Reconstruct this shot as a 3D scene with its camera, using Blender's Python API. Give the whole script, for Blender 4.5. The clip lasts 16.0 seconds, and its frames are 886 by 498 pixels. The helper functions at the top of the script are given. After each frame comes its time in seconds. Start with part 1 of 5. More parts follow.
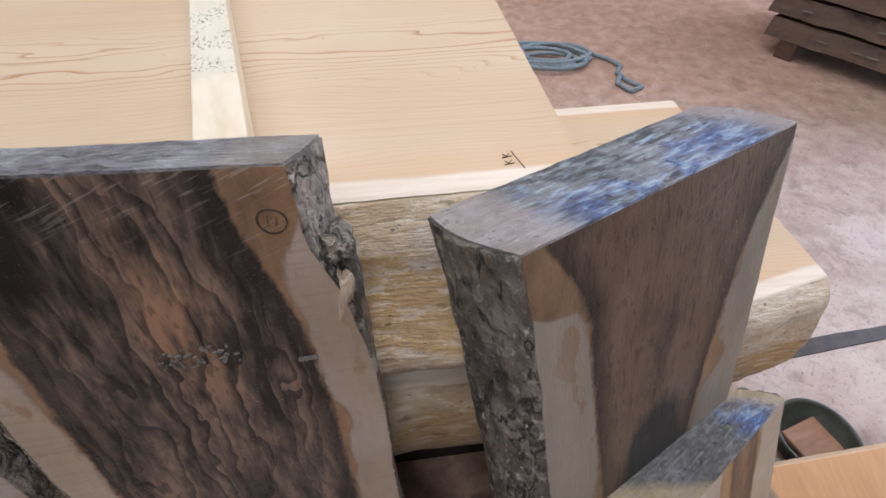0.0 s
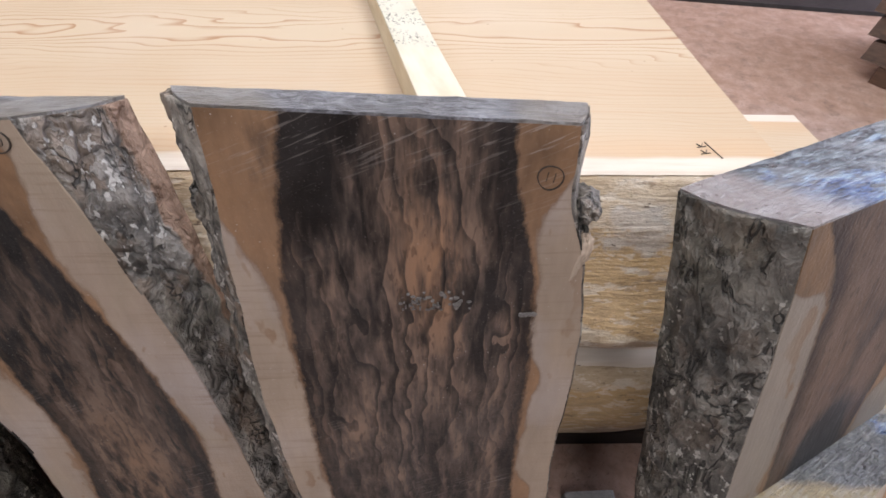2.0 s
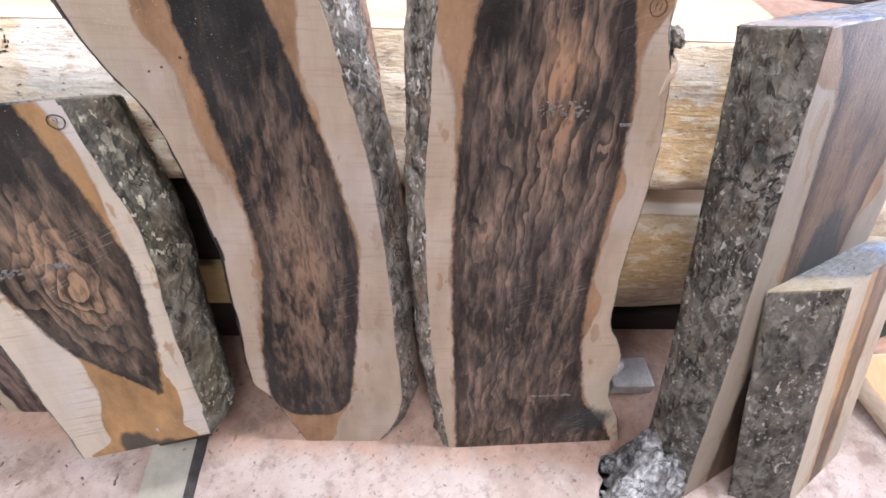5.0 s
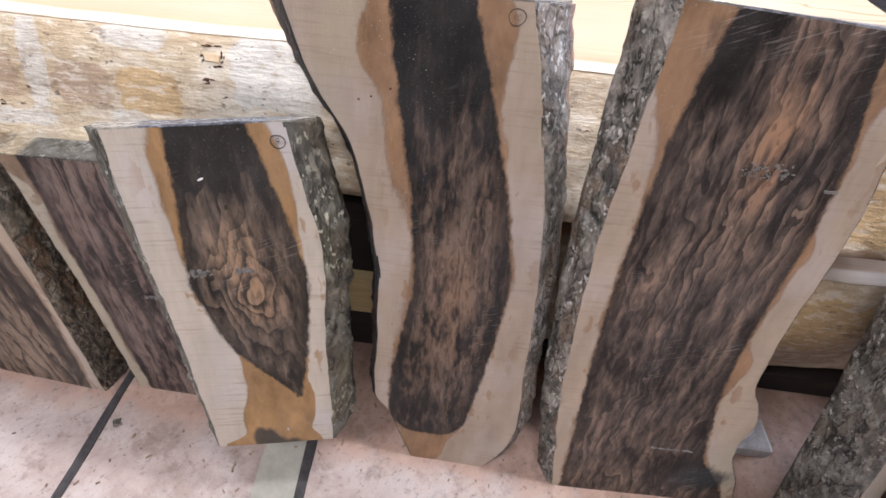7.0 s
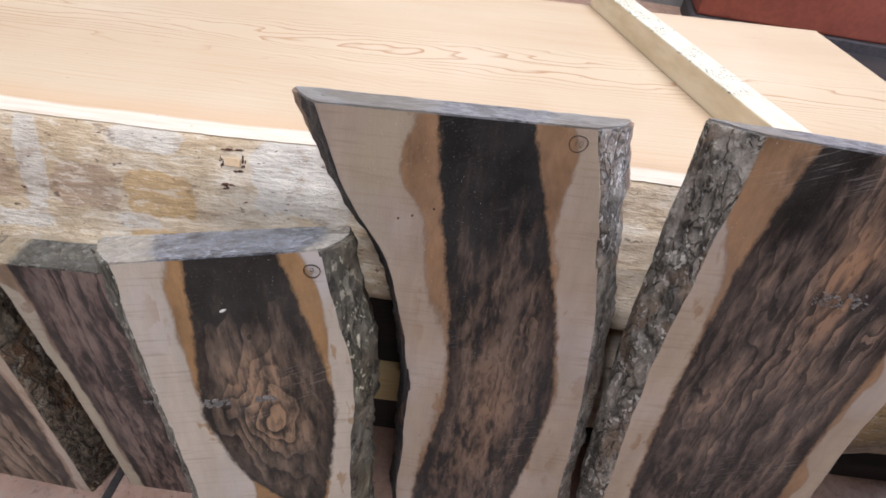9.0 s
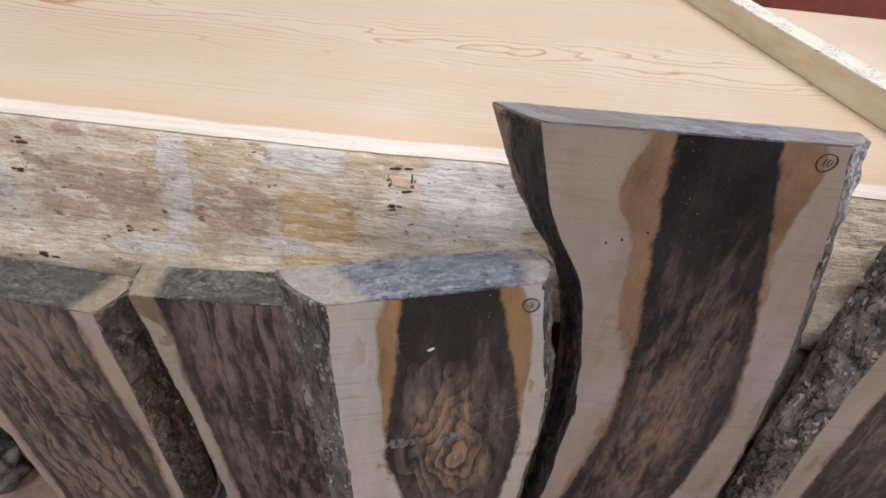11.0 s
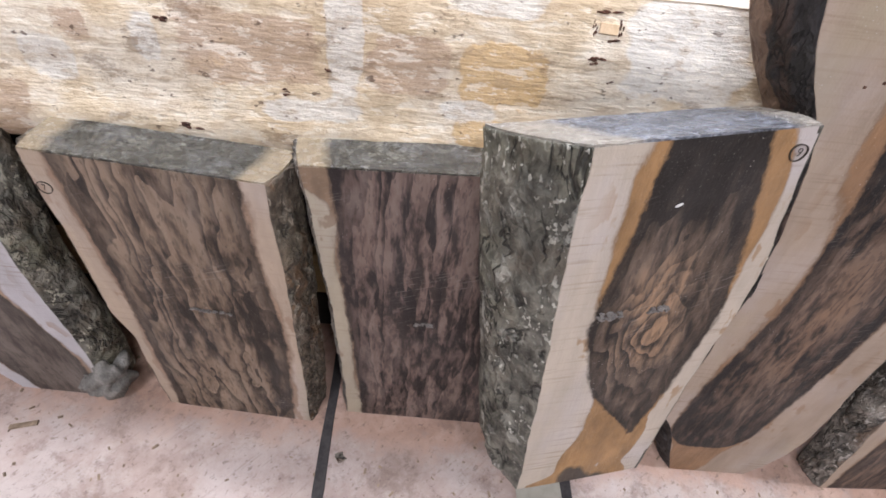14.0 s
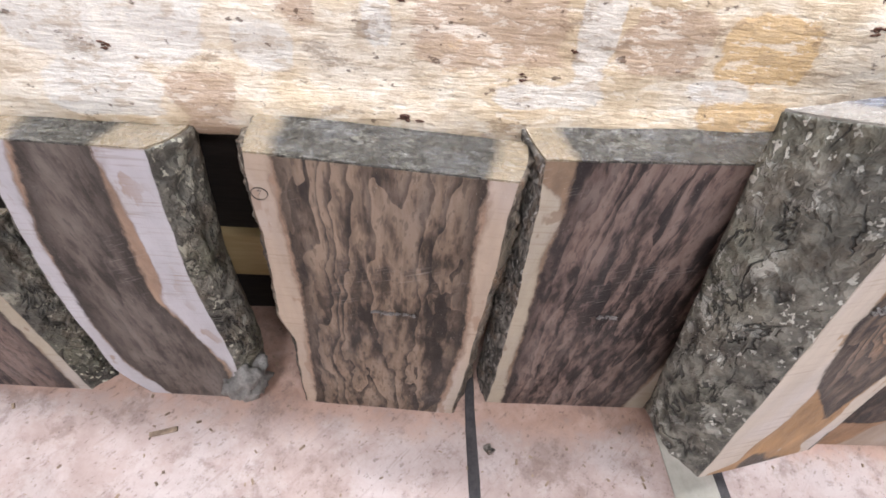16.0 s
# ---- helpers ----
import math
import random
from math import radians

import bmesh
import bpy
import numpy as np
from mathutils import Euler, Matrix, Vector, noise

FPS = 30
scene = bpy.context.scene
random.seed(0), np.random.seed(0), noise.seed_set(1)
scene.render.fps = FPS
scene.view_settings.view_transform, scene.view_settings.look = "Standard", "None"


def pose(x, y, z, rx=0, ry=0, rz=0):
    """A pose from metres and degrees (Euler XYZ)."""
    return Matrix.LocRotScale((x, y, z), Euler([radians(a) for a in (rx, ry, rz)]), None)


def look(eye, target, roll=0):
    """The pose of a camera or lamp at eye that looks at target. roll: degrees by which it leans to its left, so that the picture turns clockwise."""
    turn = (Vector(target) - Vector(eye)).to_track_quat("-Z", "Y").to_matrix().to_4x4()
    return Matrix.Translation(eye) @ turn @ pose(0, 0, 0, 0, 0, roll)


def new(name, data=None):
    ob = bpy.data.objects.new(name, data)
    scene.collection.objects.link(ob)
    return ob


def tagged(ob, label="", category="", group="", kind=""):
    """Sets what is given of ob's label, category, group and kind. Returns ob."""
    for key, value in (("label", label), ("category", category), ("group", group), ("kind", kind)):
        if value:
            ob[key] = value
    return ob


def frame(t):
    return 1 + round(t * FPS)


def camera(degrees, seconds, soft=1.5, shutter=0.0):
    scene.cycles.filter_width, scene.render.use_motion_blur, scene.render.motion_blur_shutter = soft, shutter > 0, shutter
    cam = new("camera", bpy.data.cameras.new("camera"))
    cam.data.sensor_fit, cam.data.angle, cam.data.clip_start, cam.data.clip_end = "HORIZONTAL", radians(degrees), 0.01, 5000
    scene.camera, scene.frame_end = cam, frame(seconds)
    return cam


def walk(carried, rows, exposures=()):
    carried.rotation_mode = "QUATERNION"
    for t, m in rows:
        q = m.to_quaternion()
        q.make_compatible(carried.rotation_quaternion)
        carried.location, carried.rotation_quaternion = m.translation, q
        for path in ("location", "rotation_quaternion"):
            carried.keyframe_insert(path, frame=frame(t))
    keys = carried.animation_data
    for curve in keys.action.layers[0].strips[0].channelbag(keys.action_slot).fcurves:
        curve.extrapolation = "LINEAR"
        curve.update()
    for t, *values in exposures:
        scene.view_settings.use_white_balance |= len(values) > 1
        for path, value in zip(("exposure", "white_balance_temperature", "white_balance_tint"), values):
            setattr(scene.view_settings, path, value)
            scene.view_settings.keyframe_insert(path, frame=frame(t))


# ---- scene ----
cam = camera(88.0, 16.0, soft=1.7)
PATH = [
    (0, (0.148, 0.202, 1.331), (0.065, 1.54, -0.153), -0.5),
    (0.5, (0.071, 0.184, 1.337), (-0.082, 1.523, -0.141), -0.6),
    (1, (0.002, 0.17, 1.338), (-0.2, 1.506, -0.136), -0.2),
    (1.5, (-0.049, 0.162, 1.337), (-0.283, 1.493, -0.138), 0.5),
    (2, (-0.074, 0.123, 1.323), (-0.273, 1.456, -0.154), 1.5),
    (2.3, (-0.07, 0.071, 1.32), (-0.275, 1.406, -0.155), 2.1),
    (2.5, (-0.074, 0.04, 1.304), (-0.234, 1.391, -0.162), 2.8),
    (3, (-0.055, -0.076, 1.31), (-0.195, 1.266, -0.166), 3.0),
    (3.2, (-0.045, -0.122, 1.308), (-0.194, 1.235, -0.154), 3.1),
    (5.3, (-0.281, -0.275, 1.284), (-0.43, 1.058, -0.2), 4.1),
    (5.5, (-0.31, -0.279, 1.288), (-0.476, 1.046, -0.201), 4.4),
    (6, (-0.369, -0.285, 1.294), (-0.598, 1.03, -0.195), 4.4),
    (6.5, (-0.416, -0.289, 1.308), (-0.713, 1.024, -0.172), 4.1),
    (7, (-0.464, -0.284, 1.313), (-0.796, 1.035, -0.153), 4.5),
    (7.5, (-0.518, -0.265, 1.345), (-0.841, 1.068, -0.109), 5.2),
    (8, (-0.561, -0.249, 1.376), (-0.869, 1.14, -0.03), 5.8),
    (8.2, (-0.573, -0.23, 1.376), (-0.864, 1.175, -0.017), 6.5),
    (10.3, (-0.757, -0.097, 1.366), (-1.044, 1.285, -0.05), 5.0),
    (10.5, (-0.804, -0.113, 1.357), (-1.076, 1.269, -0.064), 5.4),
    (11, (-0.928, -0.163, 1.355), (-1.165, 1.218, -0.072), 6.2),
    (11.5, (-1.026, -0.198, 1.344), (-1.221, 1.193, -0.079), 7.1),
    (12, (-1.08, -0.221, 1.307), (-1.249, 1.157, -0.132), 7.7),
    (12.5, (-1.08, -0.241, 1.251), (-1.243, 1.073, -0.248), 7.5),
    (13, (-1.102, -0.258, 1.221), (-1.242, 0.988, -0.338), 7.9),
    (13.5, (-1.155, -0.272, 1.222), (-1.264, 0.95, -0.358), 8.7),
    (14, (-1.206, -0.27, 1.211), (-1.355, 0.93, -0.382), 7.5),
    (14.5, (-1.298, -0.252, 1.163), (-1.437, 0.885, -0.477), 7.8),
    (15, (-1.399, -0.257, 1.167), (-1.543, 0.861, -0.485), 7.5),
    (15.5, (-1.497, -0.26, 1.17), (-1.611, 0.85, -0.49), 7.3),
    (16, (-1.569, -0.279, 1.169), (-1.656, 0.82, -0.5), 7.4),
]
EXPOSURES = [(0, -0.3, 6600, 10), (1, -0.26, 6600, 10), (2, -0.03, 6600, 10), (3, 0.38, 6600, 10), (5.5, 0.92, 6420, 10), (6.5, 0.70, 6420, 10), (8, 0.3, 6420, 10), (10.5, -0.05, 6420, 10), (11.5, -0.13, 6420, 10), (12.0, -0.1, 6420, 10), (12.5, 0.18, 6420, 10), (13.2, 0.40, 6420, 10), (14, 0.56, 6420, 10), (15, 0.82, 6420, 10), (16, 0.82, 6420, 10)]
walk(cam, [(t, look(eye, target, roll)) for t, eye, target, roll in PATH], EXPOSURES)

# ---------------------------------------------------------------- world and light
world = bpy.data.worlds.new("world")
world.use_nodes = True
scene.world = world
wn = world.node_tree
sky = wn.nodes.new("ShaderNodeTexSky")
sky.sky_type, sky.sun_disc = "NISHITA", False
sky.sun_elevation, sky.sun_rotation = radians(40), radians(100)
wn.nodes["Background"].inputs["Strength"].default_value = 0.1
wn.links.new(sky.outputs["Color"], wn.nodes["Background"].inputs["Color"])


def area_lamp(name, at, aim, sx, sy, watts, colour):
    d = bpy.data.lights.new(name, "AREA")
    d.shape, d.size, d.size_y, d.energy, d.color = "RECTANGLE", sx, sy, watts, colour
    o = new(name, d)
    o.matrix_world = look(at, aim)
    return o


# the last two, unseen, are added for glints on the end grain
LAMP_AT = [(-2.2, -2.0), (0.6, -2.0), (-2.2, 1.25), (0.6, 1.25), (0.5, 4.2), (-2.1, 4.2)]
LAMP_W = [72, 54, 52, 75, 60, 60]
for (lx, ly), lw in zip(LAMP_AT, LAMP_W):
    area_lamp("tube_light", (lx, ly, 4.03), (lx, ly + 0.001, 0), 1.25, 0.22, lw, (0.92, 0.925, 1.0))
# daylight of the open shutter door in the far right wall
area_lamp("door_daylight", (5.85, 3.65, 1.7), (0.6, 1.6, 0.2), 3.2, 3.2, 410, (0.74, 0.79, 1.0))

# ---------------------------------------------------------------- materials


class NT:
    """A small builder of node materials."""

    def __init__(self, name):
        self.m = bpy.data.materials.new(name)
        self.m.use_nodes = True
        self.t = self.m.node_tree
        self.b = self.t.nodes["Principled BSDF"]

    def n(self, kind, **kw):
        nd = self.t.nodes.new("ShaderNode" + kind)
        for k, v in kw.items():
            if k == "operation":
                nd.operation = v
            elif k == "blend":
                nd.blend_type = v
            elif k == "data":
                nd.data_type = v
            elif k == "attr":
                nd.attribute_name = v
            elif k == "feature":
                nd.feature = v
        return nd

    def put(self, sock, v):
        if isinstance(v, bpy.types.NodeSocket):
            self.t.links.new(v, sock)
        elif isinstance(v, (tuple, list)) and len(v) == 3 and sock.type == "RGBA":
            sock.default_value = (*v, 1)
        else:
            sock.default_value = v

    def math(self, op, a, b=0.0, c=0.0):
        nd = self.n("Math", operation=op)
        for s, v in zip(nd.inputs, (a, b, c)):
            self.put(s, v)
        return nd.outputs[0]

    def coords(self, scale=(1, 1, 1), kind="Object", rot=(0, 0, 0)):
        tc = self.n("TexCoord")
        mp = self.n("Mapping")
        self.t.links.new(tc.outputs[kind], mp.inputs["Vector"])
        mp.inputs["Scale"].default_value = scale
        mp.inputs["Rotation"].default_value = [radians(r) for r in rot]
        return mp.outputs[0]

    def turned(self, rot, scale):
        """Coordinates turned first and stretched after, for strokes that run aslant."""
        mp = self.n("Mapping")
        self.t.links.new(self.coords(rot=rot), mp.inputs["Vector"])
        mp.inputs["Scale"].default_value = scale
        return mp.outputs[0]

    def warped(self, amount, scale, stretch=(1, 1, 1), then=(1, 1, 1)):
        """Object coordinates pushed about by a noise, stretched after."""
        nd = self.n("TexNoise")
        self.put(nd.inputs["Vector"], self.coords(stretch))
        nd.inputs["Scale"].default_value, nd.inputs["Detail"].default_value = scale, 2.0
        off = self.n("VectorMath", operation="MULTIPLY_ADD")
        self.t.links.new(nd.outputs["Color"], off.inputs[0])
        off.inputs[1].default_value = (amount,) * 3
        self.t.links.new(self.coords(), off.inputs[2])
        mp = self.n("Mapping")
        self.t.links.new(off.outputs[0], mp.inputs["Vector"])
        mp.inputs["Scale"].default_value = then
        return mp.outputs[0]

    def noise(self, vec, scale=5, detail=4, rough=0.55, dist=0.0):
        nd = self.n("TexNoise")
        self.put(nd.inputs["Vector"], vec)
        nd.inputs["Scale"].default_value, nd.inputs["Detail"].default_value = scale, detail
        nd.inputs["Roughness"].default_value, nd.inputs["Distortion"].default_value = rough, dist
        return nd.outputs["Fac"]

    def voro(self, vec, scale=5, feature="F1", out="Distance"):
        nd = self.n("TexVoronoi", feature=feature)
        self.put(nd.inputs["Vector"], vec)
        nd.inputs["Scale"].default_value = scale
        return nd.outputs[out]

    def ramp(self, fac, stops):
        nd = self.n("ValToRGB")
        e = nd.color_ramp.elements
        while len(e) < len(stops):
            e.new(0.5)
        for el, (p, c) in zip(e, stops):
            el.position = p
            el.color = (c, c, c, 1) if isinstance(c, (int, float)) else (*c, 1)
        self.put(nd.inputs[0], fac)
        return nd.outputs[0]

    def step(self, v, lo, hi):
        nd = self.n("MapRange")
        self.put(nd.inputs[0], v)
        nd.inputs[1].default_value, nd.inputs[2].default_value = lo, hi
        return nd.outputs[0]

    def mix(self, fac, a, b, blend="MIX"):
        nd = self.n("Mix", data="RGBA", blend=blend)
        self.put(nd.inputs[0], fac)
        self.put(nd.inputs[6], a)
        self.put(nd.inputs[7], b)
        return nd.outputs[2]

    def attr(self, name):
        return self.n("Attribute", attr=name).outputs["Fac"]

    def bump(self, h, strength=0.3, dist=0.01):
        nd = self.n("Bump")
        nd.inputs["Strength"].default_value, nd.inputs["Distance"].default_value = strength, dist
        self.put(nd.inputs["Height"], h)
        self.t.links.new(nd.outputs[0], self.b.inputs["Normal"])

    def done(self, colour, rough=0.6, metal=0.0, spec=0.5):
        self.put(self.b.inputs["Base Color"], colour)
        self.put(self.b.inputs["Roughness"], rough)
        self.b.inputs["Metallic"].default_value = metal
        self.b.inputs["Specular IOR Level"].default_value = spec
        return self.m


def face_material(name, dark, mid, light, lines=7.0, size=10.0, long=0.2, swirl=10.0, figure=0.5, mottle=0.6, fine=0.5, flame=0.0, islands=0.5, bend=0.035,
                  sap=(0.46, 0.365, 0.28), amber=(0.25, 0.145, 0.08), dust=0.08, lilac=0.3, scuff=9.0, grey=0.3, clouds=1.5, ink=0.9, bend_size=20, freq=0.0):
    """Sawn face of a dark-hearted log: heartwood with figure, an amber zone and pale sapwood."""
    dark, mid, light = (tuple(c * q for c in col) for col, q in ((dark, 0.62), (mid, 1.12), (light, 1.15)))
    k = NT(name)
    fine_v = k.coords((1, 1, 1))
    heart, rings, shade, amb = k.attr("heart"), k.attr("rings"), k.attr("shade"), k.attr("amber")
    ragged = k.math("MULTIPLY", k.math("SUBTRACT", k.noise(k.coords((1, 1, 0.5)), 60, 5, 0.7), 0.5), 0.024)
    slow = k.math("MULTIPLY", k.math("SUBTRACT", k.noise(k.coords((1, 1, 0.4)), 10, 4, 0.6), 0.5), 0.065)
    edge = k.math("ADD", heart, ragged)
    # contour figure: growth layers cut aslant, each fading dark towards a thin black line
    wv = k.warped(bend, bend_size, (1, 1, 0.5), (1, 1, long))
    lay = k.noise(wv, size, 2.4, 0.5)
    across = k.n("SeparateXYZ")
    k.t.links.new(wv, across.inputs[0])
    g = k.math("ADD", k.math("MULTIPLY", lay, lines), k.math("MULTIPLY", rings, swirl))
    g = k.math("ADD", g, k.math("MULTIPLY", across.outputs[0], freq))
    s = k.math("FRACT", g)
    line = k.math("MULTIPLY", k.step(s, 0.66, 0.90), k.step(s, 1.0, 0.965))
    calm = k.step(k.noise(k.coords((1, 1, 0.5)), 6, 2, 0.5), 0.40, 0.60)
    zone = k.math("MINIMUM", k.math("MAXIMUM", k.math("ADD", k.attr("flame"), flame), 0.0), 1.0)
    amp = k.math("MINIMUM", k.math("ADD", k.math("MULTIPLY", k.math("ADD", 0.35, k.math("MULTIPLY", calm, 0.65)), figure), zone), 1.0)
    mott = k.noise(k.warped(0.02, 30, (1, 1, 0.5), (1, 1, 0.24)), 52, 3, 0.6)
    cloud = k.noise(k.coords((1, 1, 0.4)), 9, 4, 0.6)
    fibre = k.noise(k.coords((1, 1, 0.1)), 190, 2, 0.6)
    tone = k.math("ADD", k.math("MULTIPLY", k.math("SUBTRACT", mott, 0.5), 2.4 * mottle), k.math("MULTIPLY", k.math("SUBTRACT", cloud, 0.5), clouds))
    tone = k.math("ADD", tone, k.math("MULTIPLY", k.math("SUBTRACT", fibre, 0.5), fine))
    tone = k.math("ADD", tone, k.math("MULTIPLY", k.math("SUBTRACT", 0.45, s), k.math("MULTIPLY", amp, 0.75)))
    tone = k.math("ADD", k.math("ADD", tone, 0.42), k.math("MULTIPLY", shade, 0.36))
    cool = tuple(0.45 * a + 0.55 * b for a, b in zip(light, mid))
    mean = sum(cool) / 3
    cool = tuple((1 - grey) * c + grey * mean for c in cool)
    hc = k.ramp(tone, [(0.05, dark), (0.42, mid), (0.85, cool)])
    warmth = k.math("MULTIPLY", k.step(shade, 0.15, 1.0), k.step(tone, 0.35, 0.85))
    hc = k.mix(warmth, hc, light)
    # flames: paler tongues between the lines, with dark islands
    tongue = k.math("MULTIPLY", k.step(s, 0.80, 0.40), zone)
    hc = k.mix(k.math("MULTIPLY", tongue, k.math("ADD", 0.35, k.math("MULTIPLY", k.step(tone, 0.0, 0.6), 0.6))), hc, light)
    isle = k.math("MULTIPLY", k.step(k.noise(k.warped(0.02, 30, (1, 1, 0.5), (1, 1, 0.3)), 34, 3, 0.6), 0.52, 0.575), k.math("MULTIPLY", islands, k.math("ADD", 0.35, k.math("MULTIPLY", zone, 0.65))))
    hc = k.mix(isle, hc, dark)
    hc = k.mix(k.math("MULTIPLY", line, k.math("MULTIPLY", amp, ink)), hc, tuple(c * 0.6 for c in dark))
    # short dark pores
    fleck = k.step(k.noise(k.coords((1, 1, 0.3)), 120, 2, 0.6, 0.3), 0.57, 0.62)
    hc = k.mix(k.math("MULTIPLY", fleck, 0.4), hc, tuple(c * 0.8 for c in dark))
    hc = k.mix(k.math("MULTIPLY", k.step(k.math("ADD", shade, k.math("MULTIPLY", k.math("SUBTRACT", mott, 0.5), 1.2)), -0.2, -0.85), 0.9), hc, tuple(c * 0.75 for c in dark))
    rim = k.math("MULTIPLY", k.step(edge, 0.034, 0.002), 0.8)
    hc = k.mix(rim, hc, dark)
    # sapwood with saw lines and grey or straw patches
    sn = k.noise(k.coords((1, 1, 0.25)), 16, 5, 0.65)
    sc = k.mix(k.step(sn, 0.35, 0.7), sap, tuple(c * 0.74 for c in sap))
    sc = k.mix(k.math("MULTIPLY", k.step(k.noise(k.coords((1, 1, 0.7)), 5, 4), 0.48, 0.64), lilac), sc, (0.50, 0.47, 0.50))
    sc = k.mix(k.math("MULTIPLY", k.step(k.noise(k.coords((1, 1, 0.5)), 4, 3), 0.54, 0.68), 0.5), sc, (0.38, 0.33, 0.22))
    saw = k.noise(k.coords((0.05, 0.05, 1), rot=(0, 5, 0)), 170, 3, 0.6)
    sawn = k.math("MULTIPLY", k.step(saw, 0.53, 0.72), k.math("ADD", 0.18, k.math("MULTIPLY", k.step(k.noise(fine_v, 6, 2), 0.45, 0.6), 0.6)))
    sc = k.mix(sawn, sc, (0.24, 0.17, 0.12))
    an = k.noise(k.coords((1, 1, 0.4)), 18, 5, 0.65)
    ac = k.ramp(an, [(0.3, tuple(c * 0.6 for c in amber)), (0.5, amber), (0.7, tuple(c * 1.45 for c in amber))])
    wide = k.math("ADD", k.math("ADD", heart, slow), k.math("ADD", 0.002, k.math("MULTIPLY", amb, 0.12)))
    wide = k.math("ADD", wide, k.math("MULTIPLY", ragged, 0.7))
    c = k.mix(k.step(wide, -0.003, 0.002), sc, ac)
    c = k.mix(k.math("MULTIPLY", k.math("MULTIPLY", k.step(wide, -0.007, -0.001), k.step(wide, 0.003, -0.001)), 0.4), c, tuple(q * 0.55 for q in amber))
    # small amber islands in the sapwood
    isle = k.math("MULTIPLY", k.step(k.noise(k.coords((1, 1, 0.5)), 26, 3, 0.5), 0.595, 0.625), k.step(heart, -0.07, -0.02))
    c = k.mix(k.math("MULTIPLY", isle, 0.7), c, amber)
    c = k.mix(k.step(edge, -0.004, 0.003), c, hc)
    st = k.math("ADD", k.attr("stain"), k.math("MULTIPLY", k.math("SUBTRACT", k.noise(k.coords((1, 1, 0.35)), 34, 4, 0.65), 0.5), 0.9))
    c = k.mix(k.math("MULTIPLY", k.step(st, 0.36, 0.68), 0.88), c, (0.020, 0.024, 0.026))
    # pale dust, flecks, scratches and a dull film
    fl = k.step(k.voro(fine_v, 130), 0.12, 0.06)
    gate2 = k.step(k.noise(fine_v, 7, 3), 0.50, 0.62)
    c = k.mix(k.math("MULTIPLY", k.math("MULTIPLY", fl, gate2), 0.7), c, (0.62, 0.58, 0.54))
    grit = k.step(k.noise(fine_v, 330, 2, 0.7), 0.62, 0.72)
    c = k.mix(k.math("MULTIPLY", grit, 0.14), c, (0.50, 0.46, 0.42))
    zc = k.n("SeparateXYZ")
    k.t.links.new(fine_v, zc.inputs[0])
    scuffed = k.math("ADD", k.step(k.noise(fine_v, 5, 2), 0.56, 0.66), k.math("MULTIPLY", k.step(zc.outputs[2], scuff, scuff + 0.05), 1.0))
    scr = k.math("MULTIPLY", k.step(k.noise(k.turned((0, 22, 0), (0.16, 1, 2.2)), 120, 2, 0.6), 0.57, 0.66), scuffed)
    c = k.mix(k.math("MULTIPLY", scr, 0.2), c, (0.55, 0.50, 0.46))
    haze = k.math("MULTIPLY", k.step(k.noise(k.coords((1, 1, 0.7)), 5.5, 5, 0.68), 0.44, 0.72), dust)
    c = k.mix(haze, c, (0.38, 0.345, 0.335))
    k.bump(k.math("ADD", k.math("ADD", fibre, k.math("MULTIPLY", saw, 0.8)), k.math("MULTIPLY", k.noise(fine_v, 260, 2), 1.2)), 0.3, 0.0018)
    return k.done(c, k.math("ADD", 0.34, k.math("MULTIPLY", fibre, 0.3)), spec=0.28)


